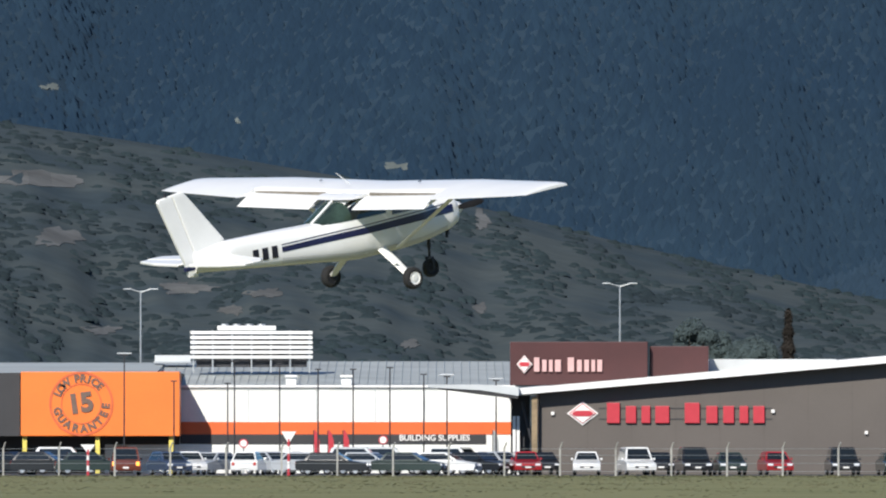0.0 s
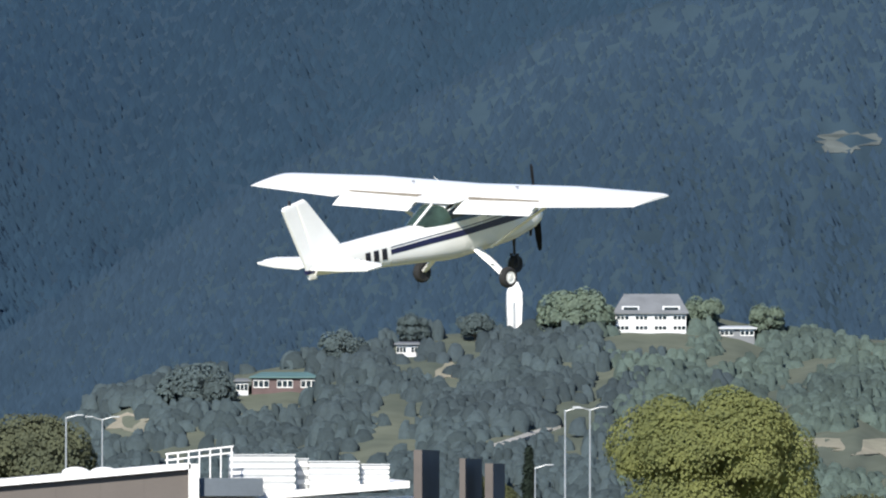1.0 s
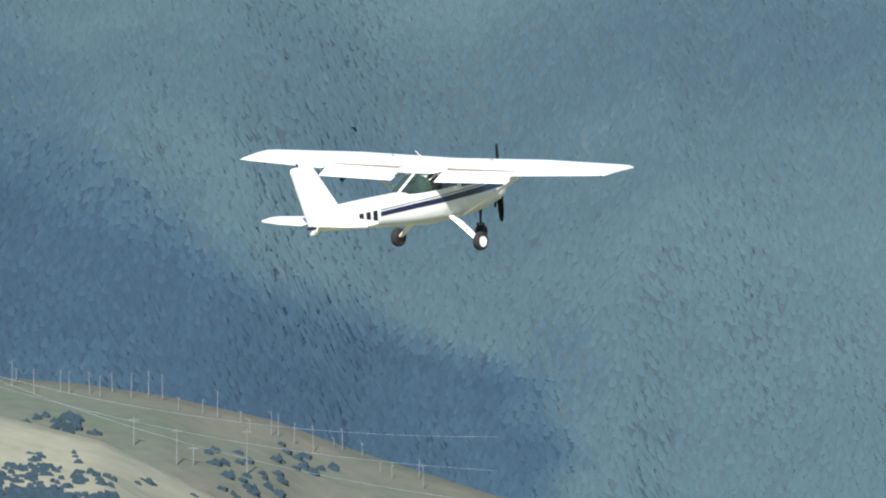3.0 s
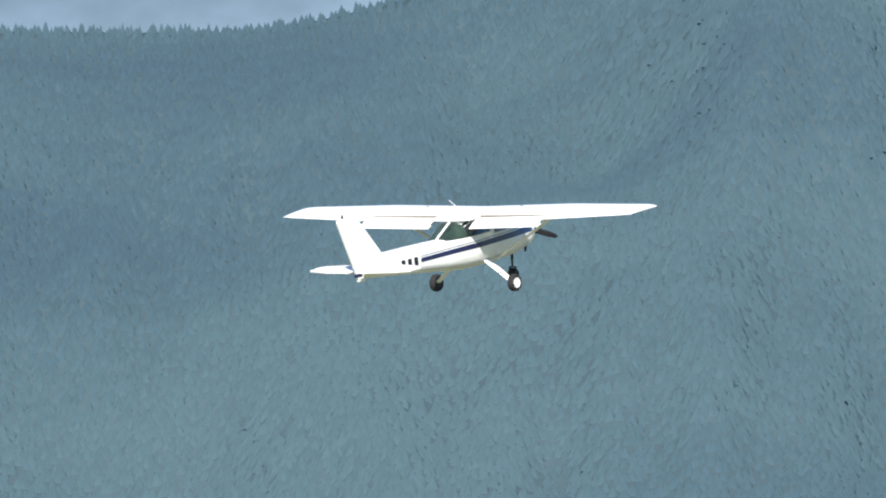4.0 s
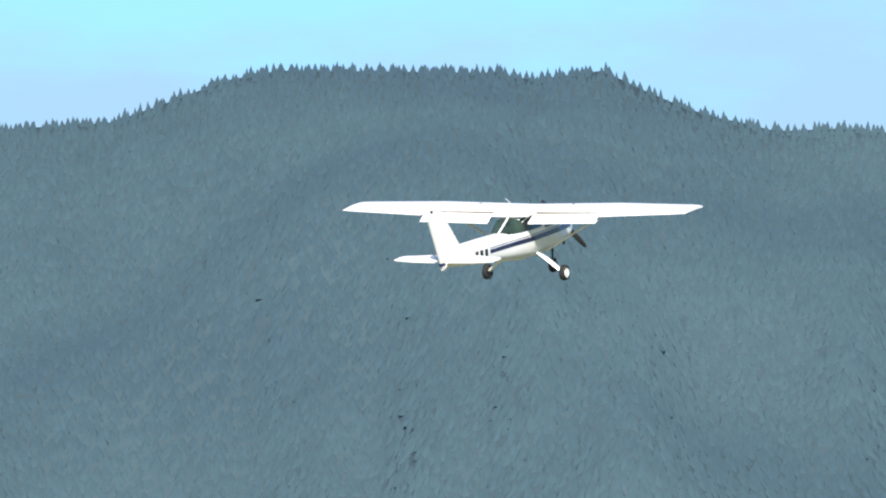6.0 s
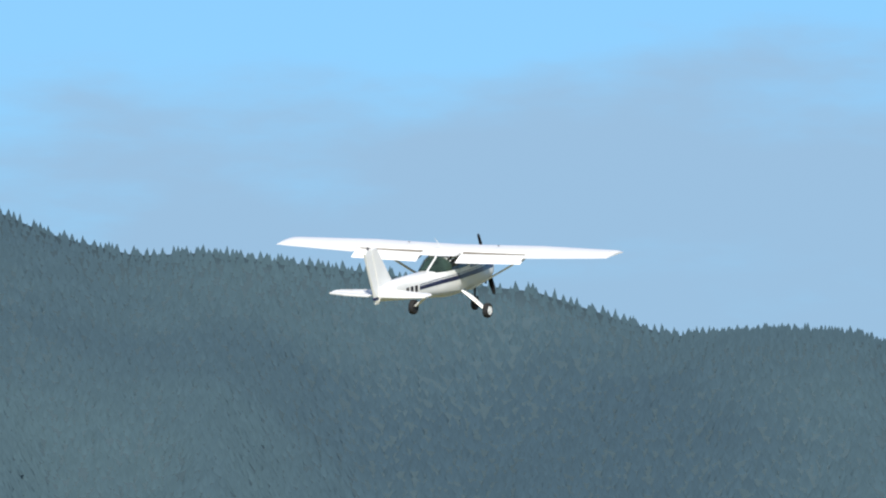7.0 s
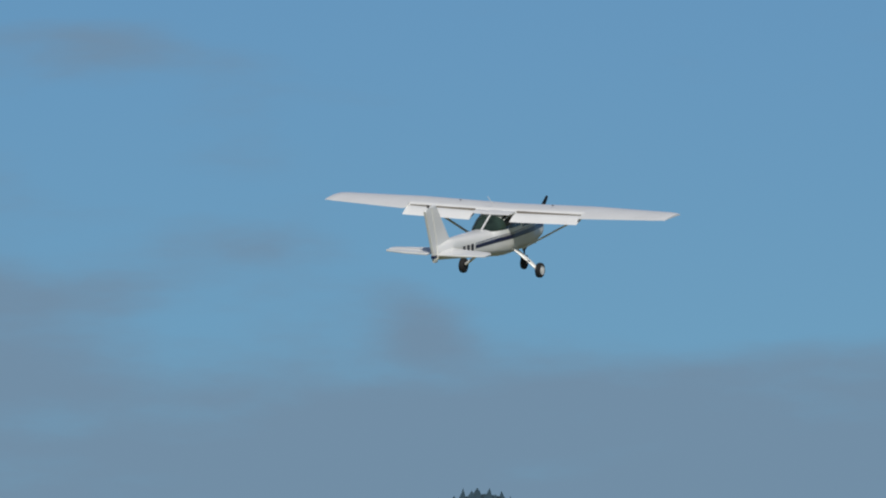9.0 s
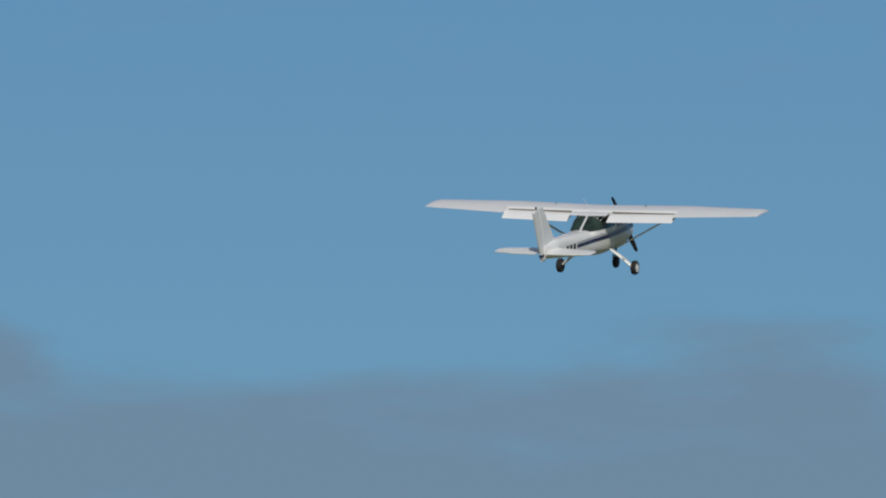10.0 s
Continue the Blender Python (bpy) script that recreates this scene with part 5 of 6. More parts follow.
# --- cars ---
def car(u, y, turn, color, kind="hatch", lights=False):
    key = tuple(color)
    if key not in CAR_PAINT:
        CAR_PAINT[key] = mat("car_paint", color, 0.3, 0.1, var=0.04, scale=1.0, coat=0.6)
    paint = CAR_PAINT[key]
    L, W, H = {"hatch": (4.0, 1.72, 1.5), "sedan": (4.6, 1.78, 1.45), "suv": (4.7, 1.88, 1.78), "van": (4.9, 1.85, 2.0)}[kind]
    word = {"hatch": "hatchback", "sedan": "saloon car", "suv": "off-road car", "van": "van"}[kind]
    lum = sum(color) / 3
    tone = "white" if lum > 0.6 else "silver" if lum > 0.3 else "red" if color[0] > 3 * color[2] and color[0] > 0.1 else "dark"
    c = thing("car", pose(bx(u, y), y, 0.02, 0, 0, turn), f"{tone} {word} parked on the asphalt outside the shops", "car", "parked cars")
    # side profile: the nose points to -y
    nose = 0.20 if kind == "van" else 0.28 if kind == "hatch" else 0.29
    low = [(-L / 2 + 0.05, 0.32), (-L / 2, 0.55), (-L / 2 + 0.12, 0.78), (-L / 2 + nose * L, 0.96), (L / 2 - 0.5, 0.98), (L / 2 - (0.05 if kind != "sedan" else 0.02), 0.92), (L / 2, 0.55), (L / 2 - 0.06, 0.32)]
    bm = bmesh.new()
    rings = []
    for f, s in ((-1, 0.94), (-0.9, 1.0), (0.9, 1.0), (1, 0.94)):
        rings.append([(f * W / 2, yy * (0.985 + 0.015 * s), 0.2 + (zz - 0.2) * s) for yy, zz in low])
    loft(bm, rings)
    body = part("body", bm, paint, c, smooth=True)
    y0, y1 = -L / 2 + (nose - 0.03) * L, L / 2 - (0.12 if kind in ("hatch", "suv", "van") else 0.55)
    t0, t1 = y0 + (0.75 if kind != "van" else 0.5), y1 - (0.35 if kind != "van" else 0.12)
    zb, zt = 0.95, H
    bm = bmesh.new()
    lo = [(-W / 2 + 0.06, y0), (W / 2 - 0.06, y0), (W / 2 - 0.06, y1), (-W / 2 + 0.06, y1)]
    hi = [(-W / 2 + 0.22, t0), (W / 2 - 0.22, t0), (W / 2 - 0.22, t1), (-W / 2 + 0.22, t1)]
    loft(bm, [[(x, yy, zb) for x, yy in lo], [(x, yy, zt - 0.06) for x, yy in hi], [(x * 0.9, yy * 0.94 + 0.03, zt) for x, yy in hi]])
    part("cabin", bm, paint, c, smooth=True)

    def pane(name, a, b, m=WIN_DARK):
        """A window on the cabin side between two of its corners."""
        p = [Vector((*lo[a], zb)), Vector((*lo[b], zb)), Vector((*hi[b], zt - 0.06)), Vector((*hi[a], zt - 0.06))]
        n = (p[1] - p[0]).cross(p[2] - p[0]).normalized()
        mid = sum(p, Vector()) / 4
        q = [mid + (v - mid) * 0.86 + n * 0.012 for v in p]
        bm = bmesh.new()
        loft(bm, [[v - n * 0.02 for v in q], q])
        part(name, bm, m, c)
    pane("windscreen", 0, 1)
    pane("side_window", 1, 2)
    pane("rear_window", 2, 3)
    pane("side_window", 3, 0)
    for sx in (-1, 1):
        for yy in (-L / 2 + 0.78, L / 2 - 0.8):
            wh = part("wheel", wheel_mesh(0.31, 0.2, 16), RUBBER, c, smooth=True)
            wh.matrix_basis = pose(sx * (W / 2 - 0.1), yy, 0.31, 0, 0, 90)
            part("rim", rim_mesh(0.31, 0.2, 12), ALU, wh)
        part("headlight", boxed(sx * W * 0.36 - 0.17, sx * W * 0.36 + 0.17, -L / 2 - 0.012, -L / 2 + 0.12, 0.60, 0.74, 0.02), HEADLAMP, c)
        part("tail_light", boxed(sx * W * 0.40 - 0.10, sx * W * 0.40 + 0.10, L / 2 - 0.12, L / 2 + 0.012, 0.62, 0.86, 0.02), AMBER if lights else TAIL_LAMP, c)
        part("door_mirror", boxed(sx * (W / 2 + 0.07) - 0.07, sx * (W / 2 + 0.07) + 0.07, y0 + 0.25, y0 + 0.36, 0.96, 1.10, 0.02), paint, c)
    part("grille", boxed(-0.42, 0.42, -L / 2 - 0.006, -L / 2 + 0.1, 0.46, 0.58), POLE_DARK, c)
    for e in (-1, 1):
        part("plate", boxed(-0.19, 0.19, e * (L / 2 + 0.008) - 0.006, e * (L / 2 + 0.008) + 0.006, 0.44, 0.54), SIGN_WHITE, c)
    return c


CAR_PAINT = {}
WH, SI, BK, DG, RD, BL = (0.78, 0.78, 0.76), (0.42, 0.44, 0.46), (0.015, 0.016, 0.018), (0.03, 0.045, 0.04), (0.33, 0.02, 0.025), (0.05, 0.07, 0.12)
for row in ((1038, 976, 0, WH, "hatch"), (1126, 976, 8, WH, "suv"), (1228, 976, 6, BK, "suv"), (1291, 976, 5, DG, "sedan"), (1372, 976, 8, RD, "hatch"), (1491, 976, 4, BK, "suv"),
            (1582, 976, 6, DG, "sedan"), (1696, 976, 6, RD, "hatch"), (1784, 976, 4, WH, "van"), (1880, 976, 4, SI, "hatch"),
            (930, 985, 5, RD, "hatch"), (960, 992, 8, BK, "sedan"), (1165, 990, 4, BK, "sedan"),
            # first car here: its red stands for orange glow on dark paint
            (222, 968, 182, (0.14, 0.035, 0.02), "suv", True), (78, 985, 75, BK, "hatch"), (160, 984, 95, DG, "sedan"), (20, 990, 60, BK, "hatch"), (300, 975, 20, BL, "hatch"), (335, 984, 10, WH, "hatch"),
            (375, 990, -30, SI, "sedan"), (440, 974, 172, WH, "hatch"), (480, 988, 40, SI, "hatch"), (590, 966, 82, BK, "sedan"), (548, 985, 70, SI, "sedan"), (655, 975, 68, SI, "sedan"),
            (640, 1000, 85, SI, "suv"), (725, 970, 75, DG, "sedan"), (785, 976, 74, WH, "sedan"), (690, 1005, 85, SI, "suv"), (845, 985, 55, BK, "sedan"), (815, 1002, 60, WH, "suv"), (885, 990, 40, SI, "hatch"), (520, 1004, 60, WH, "hatch"), (118, 1002, 90, WH, "suv")):
    car(*row)


# --- poles, signs, fence ---
def lamp_post(u, v0, v1, y, arms=1, r=0.10):
    p = thing("lamp_post", pose(bx(u, y), y, 0), "tall galvanised street lamp with a short arm", "street lamp", "street lamps")
    top = bz(v0, y)
    part("pole", tube(bmesh.new(), (0, 0, 0), (0, 0, top), r, r * 0.55, 10), STEEL, p)
    for k in range(arms):
        s = 1 if k == 0 else -1
        part("arm", tube(bmesh.new(), (0, 0, top - 0.1), (s * 0.75, 0, top + 0.12), 0.05, 0.04), STEEL, p)
        part("lantern", boxed(s * 0.95 - 0.3, s * 0.95 + 0.3, -0.12, 0.12, top + 0.08, top + 0.17, 0.03), STEEL, p)
    return p


for row in ((249, 515, 840, 1100, 2), (1097, 505, 840, 1095, 2), (1916, 500, 840, 1090, 1), (1980, 503, 840, 1120, 2), (2799, 487, 840, 1070, 1), (2843, 485, 840, 1100, 2), (2746, 588, 840, 1040, 1, 0.08)):
    lamp_post(*row)


def flag_pole(u, v0, y, head=False):
    p = thing("car_park_pole", pose(bx(u, y), y, 0), "thin dark car park lamp pole", "lamp pole", "car park poles")
    top = bz(v0, y)
    part("pole", tube(bmesh.new(), (0, 0, 0), (0, 0, top), 0.055, 0.045, 8), POLE_DARK, p)
    part("cap", boxed(-0.22, 0.22, -0.1, 0.1, top + 0.004, top + 0.09, 0.02), POLE_DARK, p)
    if head:
        part("lamp_head", boxed(-0.5, 0.5, -0.12, 0.12, top + 0.1, top + 0.2, 0.03), STEEL, p)


for u, v0, y, hd in ((220, 630, 1015, True), (308, 676, 1022, False), (403, 680, 1020, False), (415, 641, 1014, False), (495, 645, 1016, False), (563, 655, 1015, False), (625, 655, 1018, False), (690, 652, 1012, False), (750, 664, 1018, False), (791, 668, 1016, True), (878, 675, 1022, True)):
    flag_pole(u, v0, y, hd)


def give_way(u, v0, v1, y):
    p = thing("give_way_sign", pose(bx(u, y), y, 0), "white triangular traffic sign on a striped post", "traffic sign", "traffic signs")
    zt, zb = bz(v0, y), bz(v1, y)
    w = 13 / F * y
    bm = bmesh.new()
    pts = [(-w, zt), (w, zt), (0, zb)]
    loft(bm, [[(x, -0.06, z) for x, z in pts], [(x, -0.03, z) for x, z in pts]])
    part("plate", bm, SIGN_WHITE, p)
    n = 6
    for k in range(n):
        part("post_band", tube(bmesh.new(), (0, 0, zt * k / n), (0, 0, zt * (k + 1) / n - 0.004), 0.09, n=8), SIGN_WHITE if k % 2 else SIGN_RED, p)


give_way(511, 764, 786, 958)
give_way(156, 787, 803, 958)
for u, v in ((431, 785), (678, 779)):
    p = thing("round_sign", pose(bx(u, 1010), 1010, 0), "round white and red traffic sign", "traffic sign", "traffic signs")
    z = bz(v, 1010)
    part("post", tube(bmesh.new(), (0, 0, 0), (0, 0, z), 0.05), STEEL, p)
    part("disc", tube(bmesh.new(), (0, -0.10, z), (0, -0.06, z), 0.30, n=20), SIGN_RED, p)
    part("disc_face", tube(bmesh.new(), (0, -0.115, z), (0, -0.103, z), 0.22, n=20), SIGN_WHITE, p)
for u in (555, 580, 607, 872):
    p = thing("feather_flag", pose(bx(u, 1025), 1025, 0), "narrow red feather flag on a bent pole" if u < 800 else "narrow grey feather flag on a pole", "flag", "feather flags")
    part("flagstaff", tube(bmesh.new(), (0, 0, 0), (0, 0, 2.9), 0.03), POLE_DARK, p)
    bm = bmesh.new()
    rings = [[(x, dy, z) for x, dy in ((0.04, -0.01), (w, -0.01), (w, 0.01), (0.04, 0.01))] for z, w in ((0.9, 0.34), (1.4, 0.42), (2.2, 0.40), (2.7, 0.26), (2.95, 0.08))]
    loft(bm, rings)
    part("cloth", bm, SIGN_RED if u < 800 else STEEL, p)
fence = thing("boundary_fence", pose(0, 0, 0), "wire fence with cranked concrete posts along the airfield", "fence", kind="structure")
for k in range(20):
    u = 991 + 98.5 * (k - 10)
    x, y = bx(u, 948), 948
    bm = boxed(x - 0.06, x + 0.06, y - 0.06, y + 0.06, 0, 1.75, 0.01)
    tube(bm, (x, y, 1.72), (x + 0.14, y - 0.2, 2.1), 0.055, 0.045, 6)
    part("post", bm, CONCRETE, fence)
for z in (0.3, 0.8, 1.3, 1.7):
    part("wire", tube(bmesh.new(), (bx(0, 948), 947.92, z), (bx(1880, 948), 947.92, z), 0.012, n=4), STEEL, fence)
# rough grass along the fence
r = np.random.default_rng(31)
gp = np.c_[r.uniform(-45, 75, 1800), r.uniform(905, 951, 1800), np.zeros(1800)]
scatter("verge_grass", bush(8, 16, 0.9), gp, r.uniform(0.05, 0.14, 1800), r.uniform(0.5, 1.3, 1800), AIRFIELD, "rough tufted grass along the fence", "grass")

DRY_TUFT = mat("dry_grass_tufts", (0.23, 0.215, 0.125), 1.0, var=0.2, scale=0.3, fine=2, island=0.3, spec=0.03, leaf=0.3, soft=0.5)
gp = np.c_[r.uniform(-60, 110, 2600), 560 + 400 * r.uniform(0, 1, 2600) ** 0.7, np.zeros(2600)]
scatter("meadow_tufts", bush(9, 9, 0.8), gp, r.uniform(0.05, 0.20, 2600), r.uniform(0.6, 2.2, 2600), DRY_TUFT, "pale dry tufts in the airfield grass", "grass")

# loading bay truck
tk = thing("delivery_truck", pose(bx(2436, 1009), 1009, 0.02), "silver delivery truck backed into the loading bay", "truck")
part("cab", boxed(-1.32, 1.32, 0, 2.0, 0.8, 4.75, 0.22), PALE_STEEL, tk, "silver cab")
part("box_body", boxed(-1.2, 1.65, 2.1, 8.0, 1.1, 4.85, 0.05), TRIM_WHITE, tk)
part("windscreen", boxed(-1.12, 1.12, -0.02, 0.1, 3.65, 4.55, 0.06), WIN_DARK, tk)
part("grille", boxed(-0.85, 0.85, -0.03, 0.1, 1.9, 2.9, 0.04), POLE_DARK, tk)
part("visor", boxed(-1.2, 1.2, -0.12, 0.05, 4.58, 4.70, 0.03), TRIM_WHITE, tk)
part("bumper", boxed(-1.3, 1.3, -0.15, 0.1, 0.7, 1.2, 0.05), TRIM_WHITE, tk)
for sx in (-1, 1):
    part("mirror", boxed(sx * 1.5 - 0.12, sx * 1.5 + 0.12, -0.15, 0.05, 3.4, 4.1, 0.04), POLE_DARK, tk)
for sx in (-1, 1):
    part("headlight", boxed(sx * 0.8 - 0.2, sx * 0.8 + 0.2, -0.05, 0.06, 3.0, 3.35, 0.03), HEADLAMP, tk)
    for yy in (0.9, 5.6):
        wh = part("wheel", wheel_mesh(0.45, 0.28, 18), RUBBER, tk, smooth=True)
        wh.matrix_basis = pose(sx * 1.0, yy, 0.45, 0, 0, 90)
        part("rim", rim_mesh(0.45, 0.28, 12), STEEL, wh)
garden = slab("garden_wall", 2700, 2850, 657, 690, 1130, 0.3, BLOCK_TAN)
tagged(garden, "low tan blockwork wall beside the road", "wall", kind="structure")


# --- trees ---
def crown(seed, rx, rz, leaves, leaf):
    """Leaf clumps over an uneven crown of many boughs."""
    q = np.random.default_rng(seed)
    n = 26
    th, ph = q.uniform(0, 2 * np.pi, n), np.arccos(q.uniform(-0.75, 1, n))
    lob = np.stack([np.sin(ph) * np.cos(th) * rx * 0.68, np.sin(ph) * np.sin(th) * rx * 0.68, np.cos(ph) * rz * 0.68], 1)
    rad = q.uniform(0.26, 0.44, n) * rx
    j = q.integers(0, n, leaves)
    nn = q.normal(size=(leaves, 3))
    nn[:, 2] = np.abs(nn[:, 2]) * 1.0 - 0.3
    nn /= np.linalg.norm(nn, axis=1)[:, None]
    c = lob[j] + nn * (rad[j] * q.uniform(0.86, 1.04, leaves))[:, None]
    t = np.cross(nn, q.normal(size=(leaves, 3)))
    t /= np.linalg.norm(t, axis=1)[:, None]
    w = np.cross(nn, t)
    s = (leaf * q.uniform(0.6, 1.4, leaves))[:, None]
    v = np.stack([c + t * s, c + w * s * 0.7 + nn * s * 0.3, c - t * s, c - w * s * 0.7 - nn * s * 0.3], 1).reshape(-1, 3)
    b = np.arange(leaves)[:, None] * 4
    return v, np.concatenate([b + [0, 1, 2], b + [0, 2, 3]], 0)


def tree(u, v_top, v_base, half, y, material, seed, label, hill=None, leaves=20000):
    base = on_hill(hill, u, v_base) if hill else spot(u, v_base, y)
    if hill:
        y = math.hypot(base.x, base.y)
    else:
        base.z = 0.0
    top = bz(v_top, y)
    rx = half / F * y
    t = thing("tree", Matrix.Translation(base), label, "tree", "trees by the shops")
    h = top - base.z
    rz = min(h * 0.5, rx * 0.85)
    bm = bmesh.new()
    tube(bm, (0, 0, -0.3), (0, 0, h - rz * 1.3), 0.06 * rx, 0.045 * rx, 10)
    q = np.random.default_rng(seed)
    for k in range(9):
        a = 2 * math.pi * k / 9
        tube(bm, (0, 0, (h - 2 * rz) + 0.2 * rz), (0.6 * rx * math.cos(a), 0.6 * rx * math.sin(a), h - rz * float(q.uniform(0.5, 1.2))), 0.03 * rx, 0.01 * rx, 6)
    part("trunk", bm, BARK, t)
    v, f = crown(seed, rx, rz, leaves, 0.030 * rx * (20000 / leaves) ** 0.45)
    v[:, 2] += h - rz
    ob = raw_mesh("crown", v, f, material)
    ob.parent = t


tree(3054, 452, 700, 185, 1150, BRIGHT_LEAF, 61, "broad round tree with bright yellow-green leaves", leaves=60000)
tree(1856, 500, 760, 118, 1200, HAZE_OLIVE, 62, "rounded olive-green tree behind the supermarket")
for k, (u, vt, vb, half, mt, lab) in enumerate(((2821, 292, 350, 74, DOME_LEAF, "wide rounded tree on the knoll beside the grey-roofed house"), (3044, 288, 345, 38, DOME_LEAF, "green tree behind the grey-roofed house"),
                                                (3156, 303, 356, 34, DOME_LEAF, "rounded green tree on the knoll"), (3612, 315, 375, 60, BROWN_LEAF, "broad brownish-olive tree on the knoll"),
                                                (3420, 326, 372, 34, DULL_LEAF, "dark tree on the knoll"), (3705, 356, 400, 48, DOME_LEAF, "rounded green tree on the knoll"), (2530, 320, 372, 32, DULL_LEAF, "dark tree behind the small white house"),
                                                (2402, 350, 410, 46, DULL_LEAF, "dark rounded tree beside the brick house"), (2640, 318, 365, 34, DULL_LEAF, "dark tree on the knoll"), (2150, 428, 480, 80, DULL_LEAF, "wide dull green tree above the pale bank"))):
    tree(u, vt, vb, half, 0, mt, 81 + k, lab, knoll, 6000)
tree(1330, 600, 760, 52, 1310, DULL_LEAF, 66, "dull green tree behind the supermarket")
tree(1238, 566, 760, 62, 1320, DULL_LEAF, 67, "dull green tree behind the supermarket")
tree(3330, 650, 760, 110, 1230, OLIVE_LEAF, 63, "rounded olive-green tree beside the road")
tree(2660, 612, 760, 60, 1180, OLIVE_LEAF, 64, "small olive-green tree by the road")


def spruce(u, v_top, y, half, label, needles=None):
    """A dark spire of drooping tiers."""
    b = spot(u, 786, y)
    b.z = 0
    h, rx = bz(v_top, y), half / F * y
    t = thing("spruce_tree", Matrix.Translation(b), label, "tree", "trees by the shops")
    part("trunk", tube(bmesh.new(), (0, 0, -0.3), (0, 0, h * 0.96), 0.05 * rx + 0.1, 0.03, 8), BARK, t)
    q = np.random.default_rng(int(u))
    n = 5200
    f = q.uniform(0.08, 1, n)
    tier = 0.75 + 0.25 * np.sin(f * 60)
    a, rr = q.uniform(0, 6.283, n), rx * (1.02 - f) * tier * q.uniform(0.55, 1.05, n)
    c = np.stack([rr * np.cos(a), rr * np.sin(a), f * h], 1)
    out = np.stack([np.cos(a), np.sin(a), -0.45 + 0 * a], 1)
    side = np.stack([-np.sin(a), np.cos(a), 0 * a], 1)
    s = (0.10 * rx * q.uniform(0.7, 1.4, n))[:, None]
    v = np.stack([c + out * s * 1.6, c + side * s * 0.7, c - out * s, c - side * s * 0.7], 1).reshape(-1, 3)
    k = np.arange(n)[:, None] * 4
    ob = raw_mesh("crown", v, np.concatenate([k + [0, 1, 2], k + [0, 2, 3]], 0), needles or SPRUCE)
    ob.parent = t


SPRUCE = mat("spruce_needles", (0.050, 0.070, 0.055), 0.9, var=0.2, scale=0.5, island=0.3, spec=0.05, leaf=0.4, soft=0.5)
spruce(1395, 548, 1300, 42, "narrow pointed russet tree behind the supermarket", RUST_LEAF)
spruce(2735, 552, 1160, 48, "dark spruce tree beside the road")
spruce(2648, 600, 1175, 34, "small dark spruce tree beside the road")
# pale road climbing the knoll
pts = [on_hill(knoll, 2640 + 15 * k, 567 - 5 * k) for k in range(11)]
bm = bmesh.new()
loft(bm, [[p + Vector((0, -1.6, 0.1)), p + Vector((0, 1.6, 0.5)), p + Vector((0, 1.6, -0.6)), p + Vector((0, -1.6, -0.6))] for p in pts])
tagged(part("hill_road", bm, CONCRETE), "pale road climbing across the knoll", "road", kind="structure")


# --- houses on the knoll ---
def house(hill, u0, u1, v_roof, v_eave, v_base, wall, roof, label, windows=3, hip=0.18, storeys=1, depth=8.0):
    um = (u0 + u1) / 2
    base = on_hill(hill, um, v_base)
    d = math.hypot(base.x, base.y)
    m = d / F
    w, he, hr = (u1 - u0) * m, (v_base - v_eave) * m, (v_base - v_roof) * m
    h = thing("house", Matrix.Translation(base) @ pose(0, 0, 0, 0, 0, -math.degrees((um - 784) / F)), label, "house", "hillside houses")
    wl = part("wall", boxed(-w / 2 + 0.3, w / 2 - 0.3, 0, depth, -2.5, he), wall, h)
    bm = bmesh.new()
    lo = [(-w / 2, -0.4), (w / 2, -0.4), (w / 2, depth + 0.4), (-w / 2, depth + 0.4)]
    k = max(0.02, 0.5 - hip)
    hi = [(-w * k, depth * 0.46), (w * k, depth * 0.46), (w * k, depth * 0.54), (-w * k, depth * 0.54)]
    loft(bm, [[(x, y, he - 0.1) for x, y in lo], [(x, y, he + 0.05) for x, y in lo], [(x, y, hr) for x, y in hi]])
    part("roof", bm, roof, h)
    for s in range(storeys):
        z0 = he * (s + 0.28) / storeys
        z1 = he * (s + 0.82) / storeys
        for q in range(windows):
            x = -w / 2 + w * (q + 0.5) / windows
            hw = w / windows * 0.33
            win = part("window", boxed(x - hw, x + hw, -0.06, -0.004, z0, z1), TRIM_WHITE, wl, "white-framed window")
            for e in range(3):
                a = x - hw + 2 * hw * (e + 0.08) / 3
                part("pane", boxed(a, a + 2 * hw * 0.28, -0.075, -0.062, z0 + 0.1, z1 - 0.1), WIN_DARK, win)
    return h


house(knoll, 2240, 2366, 420, 430, 456, HOUSE_RED, ROOF_TEAL, "long brick house with a green iron roof on the knoll", 3)
house(knoll, 2212, 2243, 431, 436, 462, HOUSE_WHITE, ROOF_SLATE, "small white sunroom beside the brick house", 1)
house(knoll, 2496, 2548, 366, 371, 394, HOUSE_WHITE, ROOF_SLATE, "small white hut with a flat roof", 2)
hc = house(knoll, 2884, 3018, 281, 316, 352, HOUSE_WHITE, ROOF_SLATE, "two-storey white house with a grey hipped roof", 4, 0.14, 2)
for s in (-1, 1):
    dm = part("dormer", boxed(s * 2.3 - 1.0, s * 2.3 + 1.0, 0.2, 3.0, 2.2, 3.1), HOUSE_WHITE, hc, "white dormer")
    part("dormer_window", boxed(s * 2.3 - 0.8, s * 2.3 + 0.8, 0.15, 0.196, 2.35, 2.95), WIN_DARK, dm)
house(knoll, 3067, 3139, 338, 343, 362, ROOF_SLATE, ROOF_PALE, "low shed with a pale flat roof among bushes", 2)
house(knoll, 3449, 3541, 342, 347, 374, ROOF_SLATE, ROOF_PALE, "low pale-walled shed among bushes", 2)
